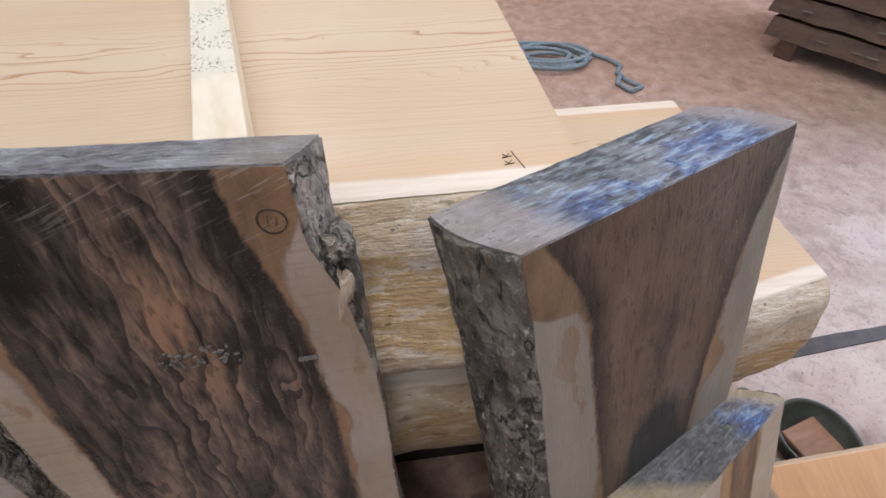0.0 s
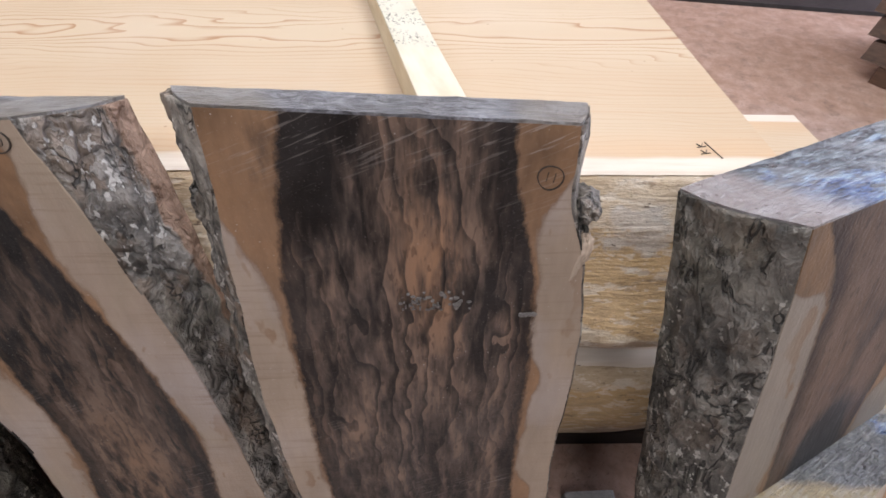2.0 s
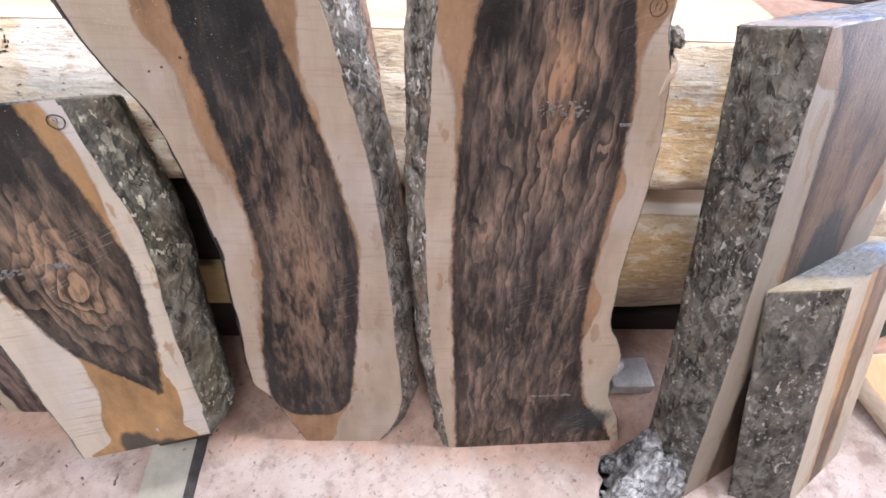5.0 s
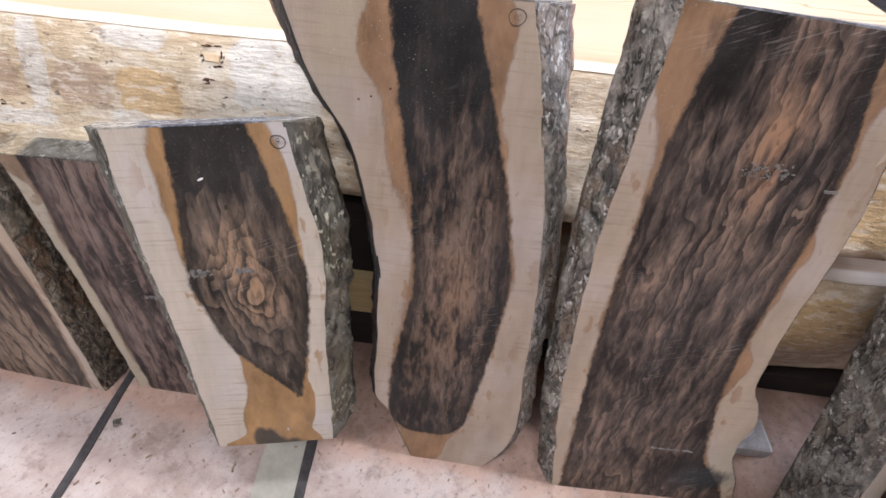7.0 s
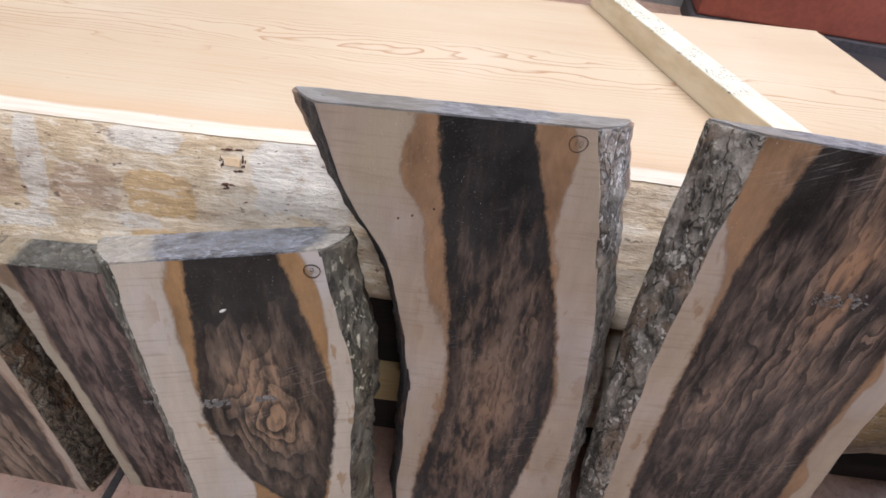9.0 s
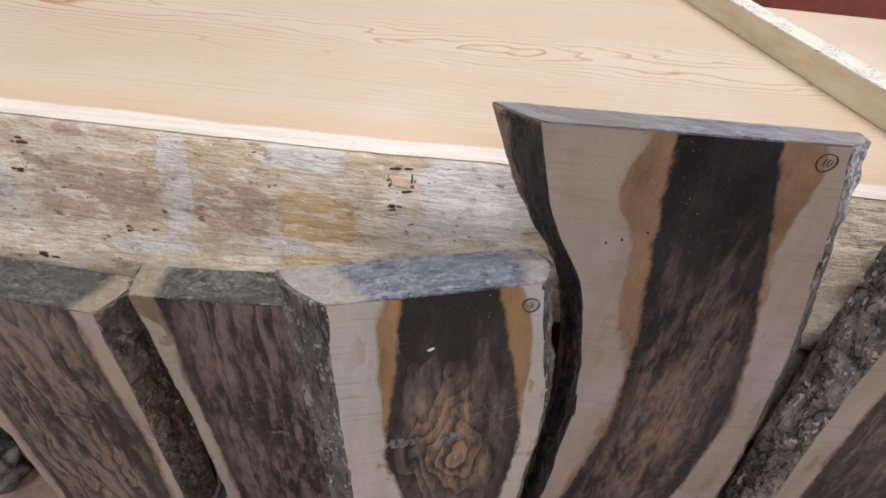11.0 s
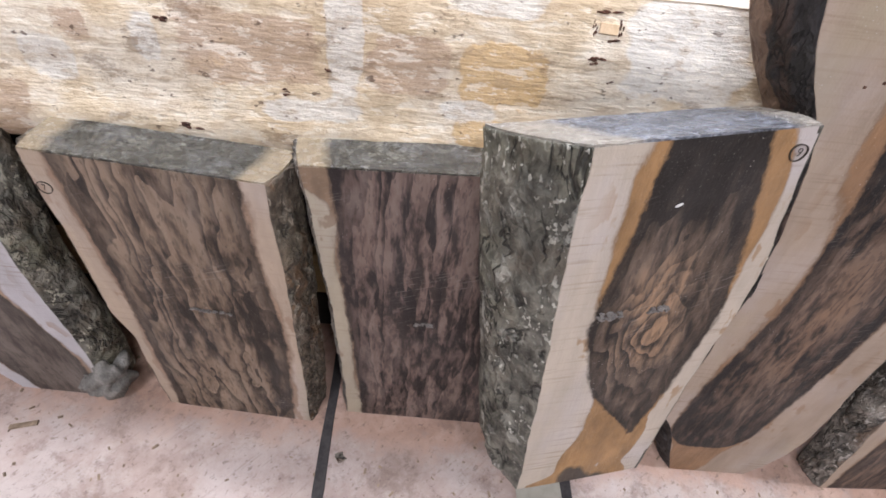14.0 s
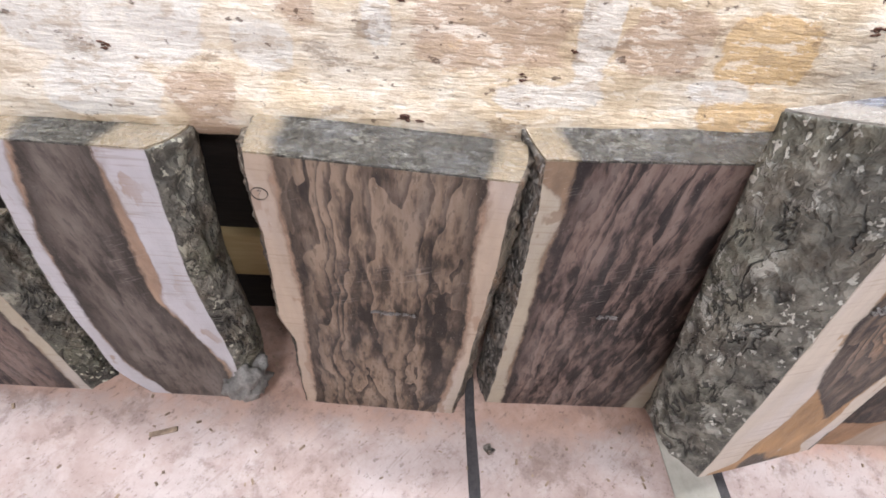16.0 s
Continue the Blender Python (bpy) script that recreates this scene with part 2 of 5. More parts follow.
def bark_material(name, base, pale, green=0.25, patches=0.7, long=0.4, brown=0.4, brown_c=None, plates=0.6, size=1.0, strip=0.0):
    """Weathered bark: dark plates with cracks between them, greenish and brown blotches, crisp pale lichen crusts and flecks."""
    k = NT(name)
    v = k.warped(0.022, 34, (1, 1, 0.7), (1, 1, long))
    n = k.noise(v, 15 * size, 5, 0.62)
    fbm = k.noise(v, 62 * size, 4, 0.62)
    plate = k.voro(v, 34 * size, "F1", "Color")
    gap = k.voro(v, 34 * size, "DISTANCE_TO_EDGE")
    t = k.math("ADD", k.math("MULTIPLY", k.math("SUBTRACT", n, 0.5), 1.8), k.math("MULTIPLY", k.math("SUBTRACT", plate, 0.5), 0.45 * plates))
    t = k.math("ADD", k.math("ADD", t, 0.5), k.math("MULTIPLY", k.math("SUBTRACT", fbm, 0.5), 1.5))
    c = k.ramp(t, [(0.12, tuple(b * 0.30 for b in base)), (0.48, base), (0.85, tuple(min(1, b * 2.1) for b in base))])
    gr = k.math("MULTIPLY", k.step(k.noise(v, 9 * size, 4), 0.48, 0.62), green)
    c = k.mix(gr, c, k.mix(k.step(fbm, 0.4, 0.6), tuple(0.4 * b + 0.3 * q for b, q in zip(base, (0.13, 0.13, 0.07))), tuple(0.8 * b + 0.8 * q for b, q in zip(base, (0.13, 0.13, 0.07)))))
    br = k.math("MULTIPLY", k.step(k.noise(k.coords((1, 1, long * 0.8)), 15 * size, 4, 0.65), 0.52, 0.58), brown)
    c = k.mix(br, c, brown_c or (0.03 + base[0] * 1.3, 0.012 + base[1] * 1.0, base[2] * 0.8))
    crev = k.math("MULTIPLY", k.math("MULTIPLY", k.step(gap, 0.10, 0.015), k.step(k.noise(v, 11 * size, 3), 0.43, 0.53)), plates)
    rd = k.math("ABSOLUTE", k.math("SUBTRACT", k.noise(k.coords((1, 1, long * 0.7)), 20 * size, 4, 0.6, 0.8), 0.5))
    crev = k.math("MAXIMUM", crev, k.math("MULTIPLY", k.step(rd, 0.022, 0.006), k.step(k.noise(v, 18 * size, 2), 0.46, 0.52)))
    c = k.mix(k.math("MULTIPLY", crev, 0.85), c, tuple(b * 0.12 for b in base))
    pn = k.noise(v, 40 * size, 4, 0.66, 0.2)
    gate = k.step(k.noise(k.coords((1, 1, 0.6)), 9, 3, 0.6), 0.46, 0.56)
    pa = k.math("MULTIPLY", k.step(pn, 0.55, 0.58), gate)
    c = k.mix(k.math("MULTIPLY", pa, patches * 0.75), c, k.mix(k.step(fbm, 0.42, 0.6), tuple(p * 0.55 for p in pale), pale))
    spk = k.math("MULTIPLY", k.step(k.noise(k.coords((1, 1, 0.7)), 92, 2, 0.6), 0.60, 0.635), k.step(k.noise(k.coords((1, 1, 0.6), rot=(0, 0, 30)), 8, 3, 0.6), 0.42, 0.56))
    c = k.mix(k.math("MULTIPLY", spk, patches), c, tuple(min(0.8, p * 1.35) for p in pale))
    if strip:
        py = k.n("SeparateXYZ")
        k.t.links.new(k.coords(), py.inputs[0])
        off = k.math("ADD", py.outputs[1], k.math("MULTIPLY", k.math("SUBTRACT", k.noise(k.coords((1, 1, 0.4)), 22, 5, 0.65), 0.5), 0.05))
        wood = k.mix(k.step(fbm, 0.35, 0.65), (0.17, 0.10, 0.065), (0.33, 0.22, 0.155))
        c = k.mix(k.step(off, strip, strip + 0.003), c, wood)
    h = k.math("ADD", k.math("MULTIPLY", fbm, 1.6), k.math("ADD", k.math("MULTIPLY", n, 2.0), k.math("MULTIPLY", k.math("MAXIMUM", pa, spk), 0.25)))
    h = k.math("SUBTRACT", k.math("ADD", h, k.math("MULTIPLY", plate, 0.3 * plates)), k.math("MULTIPLY", crev, 0.7))
    k.bump(h, 1.0, 0.008)
    return k.done(c, k.math("ADD", 0.36, k.math("MULTIPLY", fbm, 0.45)), spec=0.5)


def end_material(name, heart_c, sap_c, wet=0.3, blue=0.0, squiggle=0.6, film=0.3, blue_x=-9.0, dab=0.75):
    """Cross-cut end: squiggled growth lines, chain-saw scratches, a patchy waxy film."""
    k = NT(name)
    v = k.coords()
    heart = k.math("ADD", k.attr("heart"), k.math("MULTIPLY", k.math("SUBTRACT", k.noise(v, 20, 5, 0.7), 0.5), 0.022))
    ring = k.noise(k.coords((0.6, 1, 1)), 90, 5, 0.72, 0.8)
    hc = k.ramp(ring, [(0.38, tuple(h * 0.25 for h in heart_c)), (0.51, heart_c), (0.62, tuple(h * 2.1 for h in heart_c))])
    lat = k.noise(k.coords((0.75, 1.1, 1)), 15, 4, 0.6, 0.6)
    sq = k.math("SINE", k.math("MULTIPLY", lat, 105.0))
    hc = k.mix(k.math("MULTIPLY", k.step(sq, -0.1, -0.7), squiggle), hc, tuple(h * 0.22 for h in heart_c))
    hc = k.mix(k.math("MULTIPLY", k.step(k.noise(v, 7, 4, 0.65), 0.48, 0.56), 0.55), hc, tuple(h * 0.45 for h in heart_c))
    sc = k.mix(k.step(ring, 0.35, 0.7), tuple(s * 0.62 for s in sap_c), sap_c)
    sc = k.mix(k.math("MULTIPLY", k.step(k.noise(v, 12, 4, 0.7), 0.5, 0.65), 0.5), sc, tuple(0.5 * (a + b) for a, b in zip(heart_c, sap_c)))
    c = k.mix(k.step(heart, -0.010, 0.008), sc, hc)
    if blue:
        bn = k.noise(k.coords((1, 1.5, 1)), 8, 5, 0.7)
        bn2 = k.noise(k.coords((0.5, 1.5, 1), rot=(0, 0, 10)), 66, 4, 0.68)
        dabs = k.ramp(bn2, [(0.40, (0.016, 0.020, 0.026)), (0.49, (0.085, 0.115, 0.140)), (0.62, (0.32, 0.38, 0.43))])
        core = k.step(heart, -0.02, 0.03)
        px = k.n("SeparateXYZ")
        k.t.links.new(v, px.inputs[0])
        part_way = k.step(k.math("ADD", px.outputs[0], k.math("MULTIPLY", k.math("SUBTRACT", bn, 0.5), 0.12)), blue_x, blue_x + 0.05)
        c = k.mix(k.math("MULTIPLY", core, dab), c, dabs)
        bm = k.math("MULTIPLY", part_way, k.step(k.math("ADD", k.math("ADD", bn, k.math("MULTIPLY", k.math("SUBTRACT", bn2, 0.5), 0.5)), k.math("MULTIPLY", k.math("SUBTRACT", 0.045, px.outputs[1]), 1.6)), 0.47, 0.56))
        bm = k.math("MULTIPLY", bm, core)
        c = k.mix(k.math("MULTIPLY", bm, blue), c, k.ramp(bn2, [(0.40, (0.010, 0.030, 0.10)), (0.50, (0.028, 0.095, 0.30)), (0.62, (0.30, 0.43, 0.54))]))
    scr = k.noise(k.coords((0.15, 2.2, 1), rot=(0, 0, 14)), 120, 3, 0.7)
    c = k.mix(k.math("MULTIPLY", k.step(scr, 0.58, 0.72), 0.22), c, (0.42, 0.42, 0.42))
    wax = k.math("MULTIPLY", k.step(k.math("ADD", k.noise(v, 10, 5, 0.7), k.math("MULTIPLY", k.math("SUBTRACT", scr, 0.5), 0.4)), 0.50, 0.60), film)
    c = k.mix(wax, c, (0.50, 0.52, 0.56))
    k.bump(k.math("ADD", scr, k.math("MULTIPLY", k.noise(v, 130, 4, 0.7), 1.6)), 0.8, 0.005)
    return k.done(c, k.math("ADD", wet - 0.08, k.math("MULTIPLY", k.noise(v, 60, 4), 0.40)), spec=0.8)


def cedar_top_material():
    k = NT("cedar_sawn_top")
    tc = k.n("TexCoord")
    sep = k.n("SeparateXYZ")
    k.t.links.new(tc.outputs["Object"], sep.inputs[0])
    x, y = sep.outputs[0], sep.outputs[1]
    edge = k.attr("edge")
    n0 = k.math("ADD", 0.44, k.math("MULTIPLY", k.math("SUBTRACT", k.noise(k.coords((1, 0.01, 1)), 1.1, 2), 0.5), 0.10))
    dy = k.math("SUBTRACT", y, n0)
    ady = k.math("ABSOLUTE", dy)
    base = k.math("MULTIPLY", k.math("POWER", ady, 1.55), 130.0)
    wob = k.math("MULTIPLY", k.noise(k.coords((0.42, 1.5, 1)), 3.2, 3, 0.5, 0.6), 11.0)
    fr = k.math("FRACT", k.math("ADD", base, wob))
    line = k.math("MULTIPLY", k.step(fr, 0.62, 0.97), k.step(fr, 1.0, 0.975))
    near = k.step(ady, 0.13, 0.03)
    amt = k.math("MULTIPLY", k.math("POWER", line, 2.2), k.math("ADD", 0.36, k.math("MULTIPLY", near, 1.3)))
    amt = k.math("MULTIPLY", amt, k.math("ADD", 0.35, k.noise(k.coords((0.6, 1, 1)), 4, 3)))
    zone = k.noise(k.coords((0.18, 1.2, 1)), 5, 3)
    c = k.mix(k.step(zone, 0.35, 0.68), (0.55, 0.442, 0.312), (0.515, 0.392, 0.265))
    c = k.mix(amt, c, (0.36, 0.20, 0.10))
    # fine parallel growth lines away from the heart line
    par = k.noise(k.coords((0.02, 1, 1)), 120, 2, 0.5)
    c = k.mix(k.math("MULTIPLY", k.math("MULTIPLY", k.step(par, 0.52, 0.66), k.step(ady, 0.06, 0.2)), 0.28), c, (0.48, 0.30, 0.17))
    fib = k.noise(k.coords((0.03, 1, 1)), 300, 3, 0.6)
    c = k.mix(k.math("MULTIPLY", k.step(fib, 0.5, 0.75), 0.25), c, (0.54, 0.36, 0.22))
    patch = k.math("MULTIPLY", k.step(k.noise(k.coords((1, 0.6, 1)), 2.4, 3), 0.48, 0.62), 0.3)
    c = k.mix(patch, c, (0.61, 0.505, 0.395))
    # pale sapwood band along the waney edge
    wv = k.math("ADD", edge, k.math("MULTIPLY", k.math("SUBTRACT", k.noise(k.coords((1, 0.2, 1)), 6, 3), 0.5), 0.014))
    sap = k.mix(k.step(k.noise(k.coords((0.1, 1, 1)), 90, 3), 0.4, 0.7), (0.70, 0.625, 0.53), (0.62, 0.53, 0.425))
    c = k.mix(k.step(wv, 0.041, 0.033), c, sap)
    warm = k.math("MULTIPLY", k.math("MULTIPLY", k.step(wv, 0.033, 0.043), k.step(wv, 0.11, 0.05)), 0.35)
    c = k.mix(warm, c, (0.60, 0.37, 0.20))
    dots = k.step(k.voro(k.coords((1, 1, 1)), 16), 0.04, 0.025)
    c = k.mix(k.math("MULTIPLY", dots, 0.5), c, (0.20, 0.11, 0.05))
    k.bump(k.math("ADD", fib, k.math("MULTIPLY", k.noise(k.coords((1, 0.1, 1)), 160, 2), 0.6)), 0.15, 0.001)
    return k.done(c, k.math("ADD", 0.36, k.math("MULTIPLY", k.noise(k.coords(), 3, 3), 0.25)), spec=0.4)


def cedar_side_material():
    """Debarked log side: straw bast with torn fibres, brown, honey and greyish white stains."""
    k = NT("cedar_debarked_side")
    rag = k.math("MULTIPLY", k.math("SUBTRACT", k.noise(k.coords((0.6, 1, 1.1)), 16, 7, 0.68), 0.5), 2.6)
    torn = k.noise(k.coords((0.36, 1, 1)), 62, 5, 0.72)
    hair = k.noise(k.coords((0.10, 1, 1)), 210, 3, 0.6)
    sl = k.noise(k.coords((0.8, 1, 1)), 4.5, 5, 0.62)
    c = k.ramp(sl, [(0.40, (0.54, 0.415, 0.27)), (0.5, (0.645, 0.525, 0.37)), (0.60, (0.69, 0.60, 0.48))])

    def stain(attr, shift, scale, amount, colour):
        n1 = k.math("MULTIPLY", k.math("SUBTRACT", k.noise(k.coords((0.8, 1, 1), rot=(0, 0, shift * 40)), scale, 4, 0.6), 0.5), 1.7)
        f = k.math("ADD", k.math("ADD", k.attr(attr), n1), k.math("MULTIPLY", rag, 0.42))
        return k.mix(k.math("MULTIPLY", k.step(f, 0.40, 0.50), amount), c, colour)

    c = stain("brown", 1, 5.5, 0.8, (0.44, 0.315, 0.225))
    c = stain("honey", 2, 4.5, 0.8, (0.58, 0.38, 0.17))
    c = stain("white", 3, 4.0, 0.65, (0.66, 0.645, 0.615))
    c = k.mix(k.math("MULTIPLY", k.step(torn, 0.53, 0.60), 0.5), c, (0.40, 0.285, 0.175))
    c = k.mix(k.math("MULTIPLY", k.step(torn, 0.465, 0.42), 0.55), c, (0.82, 0.755, 0.65))
    c = k.mix(k.math("MULTIPLY", k.step(hair, 0.55, 0.7), 0.12), c, (0.40, 0.30, 0.20))
    dk = k.math("MULTIPLY", k.step(k.noise(k.coords((0.45, 1, 1.1)), 22, 6, 0.75), 0.585, 0.64), 0.6)
    c = k.mix(dk, c, (0.20, 0.125, 0.07))
    pit = k.math("MULTIPLY", k.step(k.noise(k.coords((0.5, 1, 1)), 80, 3, 0.7), 0.64, 0.69), 0.8)
    c = k.mix(pit, c, (0.09, 0.05, 0.03))
    k.bump(k.math("ADD", k.math("MULTIPLY", torn, 1.2), k.math("ADD", k.math("MULTIPLY", hair, 0.5), k.math("MULTIPLY", rag, 0.35))), 0.8, 0.007)
    return k.done(c, k.math("ADD", 0.42, k.math("MULTIPLY", torn, 0.3)), spec=0.45)


def floor_material():
    k = NT("stained_concrete")
    v = k.coords()
    a = k.noise(v, 1.6, 5, 0.6)
    b = k.noise(v, 11, 5, 0.7)
    c = k.ramp(k.math("ADD", k.math("MULTIPLY", a, 0.6), k.math("MULTIPLY", b, 0.4)), [(0.38, (0.31, 0.225, 0.19)), (0.5, (0.43, 0.335, 0.30)), (0.62, (0.51, 0.425, 0.39))])
    tc = k.n("TexCoord")
    sp = k.n("SeparateXYZ")
    k.t.links.new(tc.outputs["Object"], sp.inputs[0])
    worn = k.math("MULTIPLY", k.step(k.math("ADD", sp.outputs[1], k.math("MULTIPLY", a, 1.5)), 2.3, 3.6), 0.8)
    c = k.mix(worn, c, k.ramp(b, [(0.38, (0.33, 0.19, 0.125)), (0.5, (0.40, 0.245, 0.17)), (0.62, (0.47, 0.31, 0.235))]))
    # redder concrete behind the feet of the leaning slabs, their shade put into its colour
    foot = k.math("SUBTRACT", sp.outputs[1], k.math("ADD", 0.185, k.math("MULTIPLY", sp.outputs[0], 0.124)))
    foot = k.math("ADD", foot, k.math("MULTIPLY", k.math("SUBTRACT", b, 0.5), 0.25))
    foot_shade = k.math("MULTIPLY", k.math("MULTIPLY", k.step(foot, -0.05, 0.02), k.step(foot, 1.3, 0.9)), k.math("MULTIPLY", k.step(sp.outputs[0], 0.9, 0.6), 0.75))
    foot_shade = k.math("MULTIPLY", foot_shade, k.step(sp.outputs[0], -2.9, -2.6))
    c = k.mix(foot_shade, c, k.ramp(b, [(0.38, (0.30, 0.165, 0.11)), (0.5, (0.40, 0.235, 0.165)), (0.62, (0.46, 0.295, 0.22))]))
    # dust stays off both the worn floor and the painted shade
    worn = k.math("MAXIMUM", worn, foot_shade)
    dust = k.math("MULTIPLY", k.step(k.noise(v, 4.2, 6, 0.75), 0.46, 0.58), k.math("SUBTRACT", 0.36, k.math("MULTIPLY", worn, 0.4)))
    c = k.mix(dust, c, (0.62, 0.575, 0.555))
    grime = k.math("MULTIPLY", k.step(k.noise(v, 9, 6, 0.8), 0.53, 0.62), 0.5)
    c = k.mix(grime, c, (0.20, 0.135, 0.11))
    speck = k.step(k.noise(k.turned((0, 0, 40), (1, 0.55, 1)), 85, 4, 0.75), 0.585, 0.63)
    c = k.mix(k.math("MULTIPLY", speck, 0.55), c, (0.16, 0.11, 0.09))
    scr = k.step(k.noise(k.turned((0, 0, 35), (1, 0.08, 1)), 70, 3, 0.7), 0.60, 0.67)
    c = k.mix(k.math("MULTIPLY", scr, 0.3), c, (0.26, 0.18, 0.15))
    k.bump(k.math("ADD", b, k.math("MULTIPLY", k.noise(v, 150, 3), 0.6)), 0.35, 0.004)
    return k.done(c, k.math("ADD", 0.42, k.math("MULTIPLY", b, 0.35)), spec=0.45)


def plain(name, a, b, scale=12, rough=0.6, bump=0.2, metal=0.0, stretch=(1, 1, 1), spec=0.4):
    k = NT(name)
    n1 = k.noise(k.coords(stretch), scale, 5, 0.65)
    n2 = k.noise(k.coords(stretch), scale * 9, 3, 0.6)
    c = k.mix(k.step(k.math("ADD", k.math("MULTIPLY", n1, 0.65), k.math("MULTIPLY", n2, 0.35)), 0.34, 0.66), a, b)
    k.bump(k.math("ADD", n1, n2), bump, 0.003)
    return k.done(c, rough, metal, spec)


def glow(name, colour, strength):
    k = NT(name)
    k.put(k.b.inputs["Emission Color"], colour)
    k.b.inputs["Emission Strength"].default_value = strength
    return k.done((0.9, 0.9, 0.88), 0.4)


M_FACE_STRIPED = face_material("striped_heartwood", (0.016, 0.010, 0.008), (0.080, 0.057, 0.045), (0.44, 0.215, 0.095), lines=6.0, size=11, long=0.18, swirl=5, freq=28, figure=0.55, mottle=0.75, islands=0.3, bend=0.055, bend_size=24, sap=(0.42, 0.325, 0.245), scuff=1.06, ink=0.95, clouds=1.05, grey=0.4)
M_FACE_BROWN = face_material("brown_heartwood", (0.014, 0.012, 0.012), (0.084, 0.054, 0.038), (0.23, 0.135, 0.082), lines=6, size=17, long=0.20, swirl=4, freq=16, figure=0.45, mottle=1.15, fine=0.7, bend=0.045, sap=(0.40, 0.31, 0.24), ink=0.65)
M_FACE_KNOT = face_material("swirled_heartwood", (0.018, 0.014, 0.011), (0.080, 0.056, 0.040), (0.30, 0.185, 0.11), lines=7.0, size=12, long=0.45, swirl=24, freq=9, figure=0.75, mottle=0.8, sap=(0.53, 0.455, 0.375), amber=(0.295, 0.168, 0.074), lilac=0.5, bend=0.045, islands=0.55, ink=0.68)
M_FACE_WILD = face_material("flamed_heartwood", (0.034, 0.024, 0.019), (0.122, 0.086, 0.063), (0.30, 0.208, 0.138), lines=6.0, size=11, long=0.13, swirl=7, freq=15, figure=0.5, mottle=1.05, flame=0.28, islands=0.55, sap=(0.47, 0.365, 0.28), amber=(0.30, 0.20, 0.14), ink=0.6, bend=0.05, clouds=2.4)
M_FACE_VIOLET = face_material("violet_heartwood", (0.028, 0.020, 0.020), (0.114, 0.078, 0.067), (0.24, 0.16, 0.125), lines=5, size=15, long=0.07, swirl=3, freq=18, figure=0.35, mottle=1.25, flame=0.22, islands=0.65, sap=(0.44, 0.375, 0.285), amber=(0.22, 0.15, 0.10), bend=0.03, ink=0.45, clouds=2.0)
M_FACE_SIDE = face_material("smoked_heartwood", (0.030, 0.022, 0.018), (0.115, 0.074, 0.050), (0.26, 0.145, 0.08), lines=4, size=9, long=0.10, swirl=5, figure=0.1, mottle=0.25, fine=0.3, islands=0.1, sap=(0.30, 0.255, 0.205), lilac=0.0, amber=(0.22, 0.135, 0.075), dust=0.06, clouds=1.8)
M_FACE_GREY = face_material("grey_heartwood", (0.048, 0.037, 0.031), (0.108, 0.085, 0.072), (0.21, 0.16, 0.125), lines=5, size=9, long=0.1, swirl=6, figure=0.25, mottle=0.7, clouds=2.3, islands=0.2, sap=(0.52, 0.495, 0.515), amber=(0.30, 0.20, 0.14), lilac=0.6)
M_FACE_PALE = face_material("amber_striped_heartwood", (0.10, 0.060, 0.035), (0.20, 0.115, 0.060), (0.34, 0.20, 0.10), lines=5, size=12, long=0.06, swirl=8, figure=0.2, mottle=0.4, islands=0.1, sap=(0.50, 0.42, 0.32), amber=(0.36, 0.21, 0.10), lilac=0.2)
M_BARK = bark_material("dark_bark", (0.155, 0.137, 0.117), (0.46, 0.43, 0.39), long=0.6, patches=0.75, brown=0.45, plates=0.6, size=1.1)
M_BARK_PEELED = bark_material("half_peeled_bark", (0.150, 0.135, 0.118), (0.44, 0.42, 0.39), long=0.6, patches=0.75, brown=0.4, plates=0.6, size=1.1, strip=0.050)
M_BARK_BROWN = bark_material("brown_bark", (0.105, 0.082, 0.060), (0.40, 0.36, 0.29), long=0.55, patches=0.7, brown=0.7, plates=0.5, size=1.1)
M_BARK_DARK = bark_material("dark_fissured_bark", (0.098, 0.090, 0.078), (0.40, 0.38, 0.34), green=0.25, patches=0.75, long=0.6, brown=0.25, plates=0.2)
M_BARK_GREEN = bark_material("lichened_bark", (0.090, 0.084, 0.068), (0.48, 0.455, 0.36), green=0.55, patches=0.85, long=0.7, brown=0.25, plates=0.35, size=0.8)
M_BARK_WET = bark_material("dark_wet_bark", (0.118, 0.112, 0.092), (0.47, 0.455, 0.40), green=0.5, patches=0.95, long=0.75, brown=0.15, plates=0.25, size=0.68)
M_BARK_BLACK = bark_material("blackened_bark", (0.026, 0.022, 0.022), (0.12, 0.10, 0.09), green=0.05, patches=0.25, brown=0.6, brown_c=(0.09, 0.050, 0.034), plates=0.4, strip=0.046)
M_BARK_PALE = bark_material("pale_root_bark", (0.30, 0.30, 0.31), (0.50, 0.50, 0.52), green=0.1, patches=0.4, long=0.8, brown=0.15, plates=0.5)
M_END_GREY = end_material("waxed_end_grain", (0.145, 0.148, 0.165), (0.22, 0.20, 0.175), 0.24, squiggle=0.25, film=0.25)
M_END_PALE = end_material("pale_waxed_end_grain", (0.165, 0.178, 0.21), (0.47, 0.43, 0.37), 0.14, squiggle=0.08, film=0.10)
M_END_DARK = end_material("dark_end_grain", (0.100, 0.097, 0.080), (0.42, 0.335, 0.22), 0.14, squiggle=0.9, film=0.12)
M_END_BLUE = end_material("blue_stained_end_grain", (0.085, 0.095, 0.10), (0.34, 0.30, 0.29), 0.22, blue=0.9, squiggle=0.2, film=0.25)
M_END_SHORT = end_material("half_blue_end_grain", (0.085, 0.082, 0.070), (0.44, 0.34, 0.18), 0.22, blue=0.95, squiggle=0.4, film=0.15, blue_x=0.12, dab=0.08)
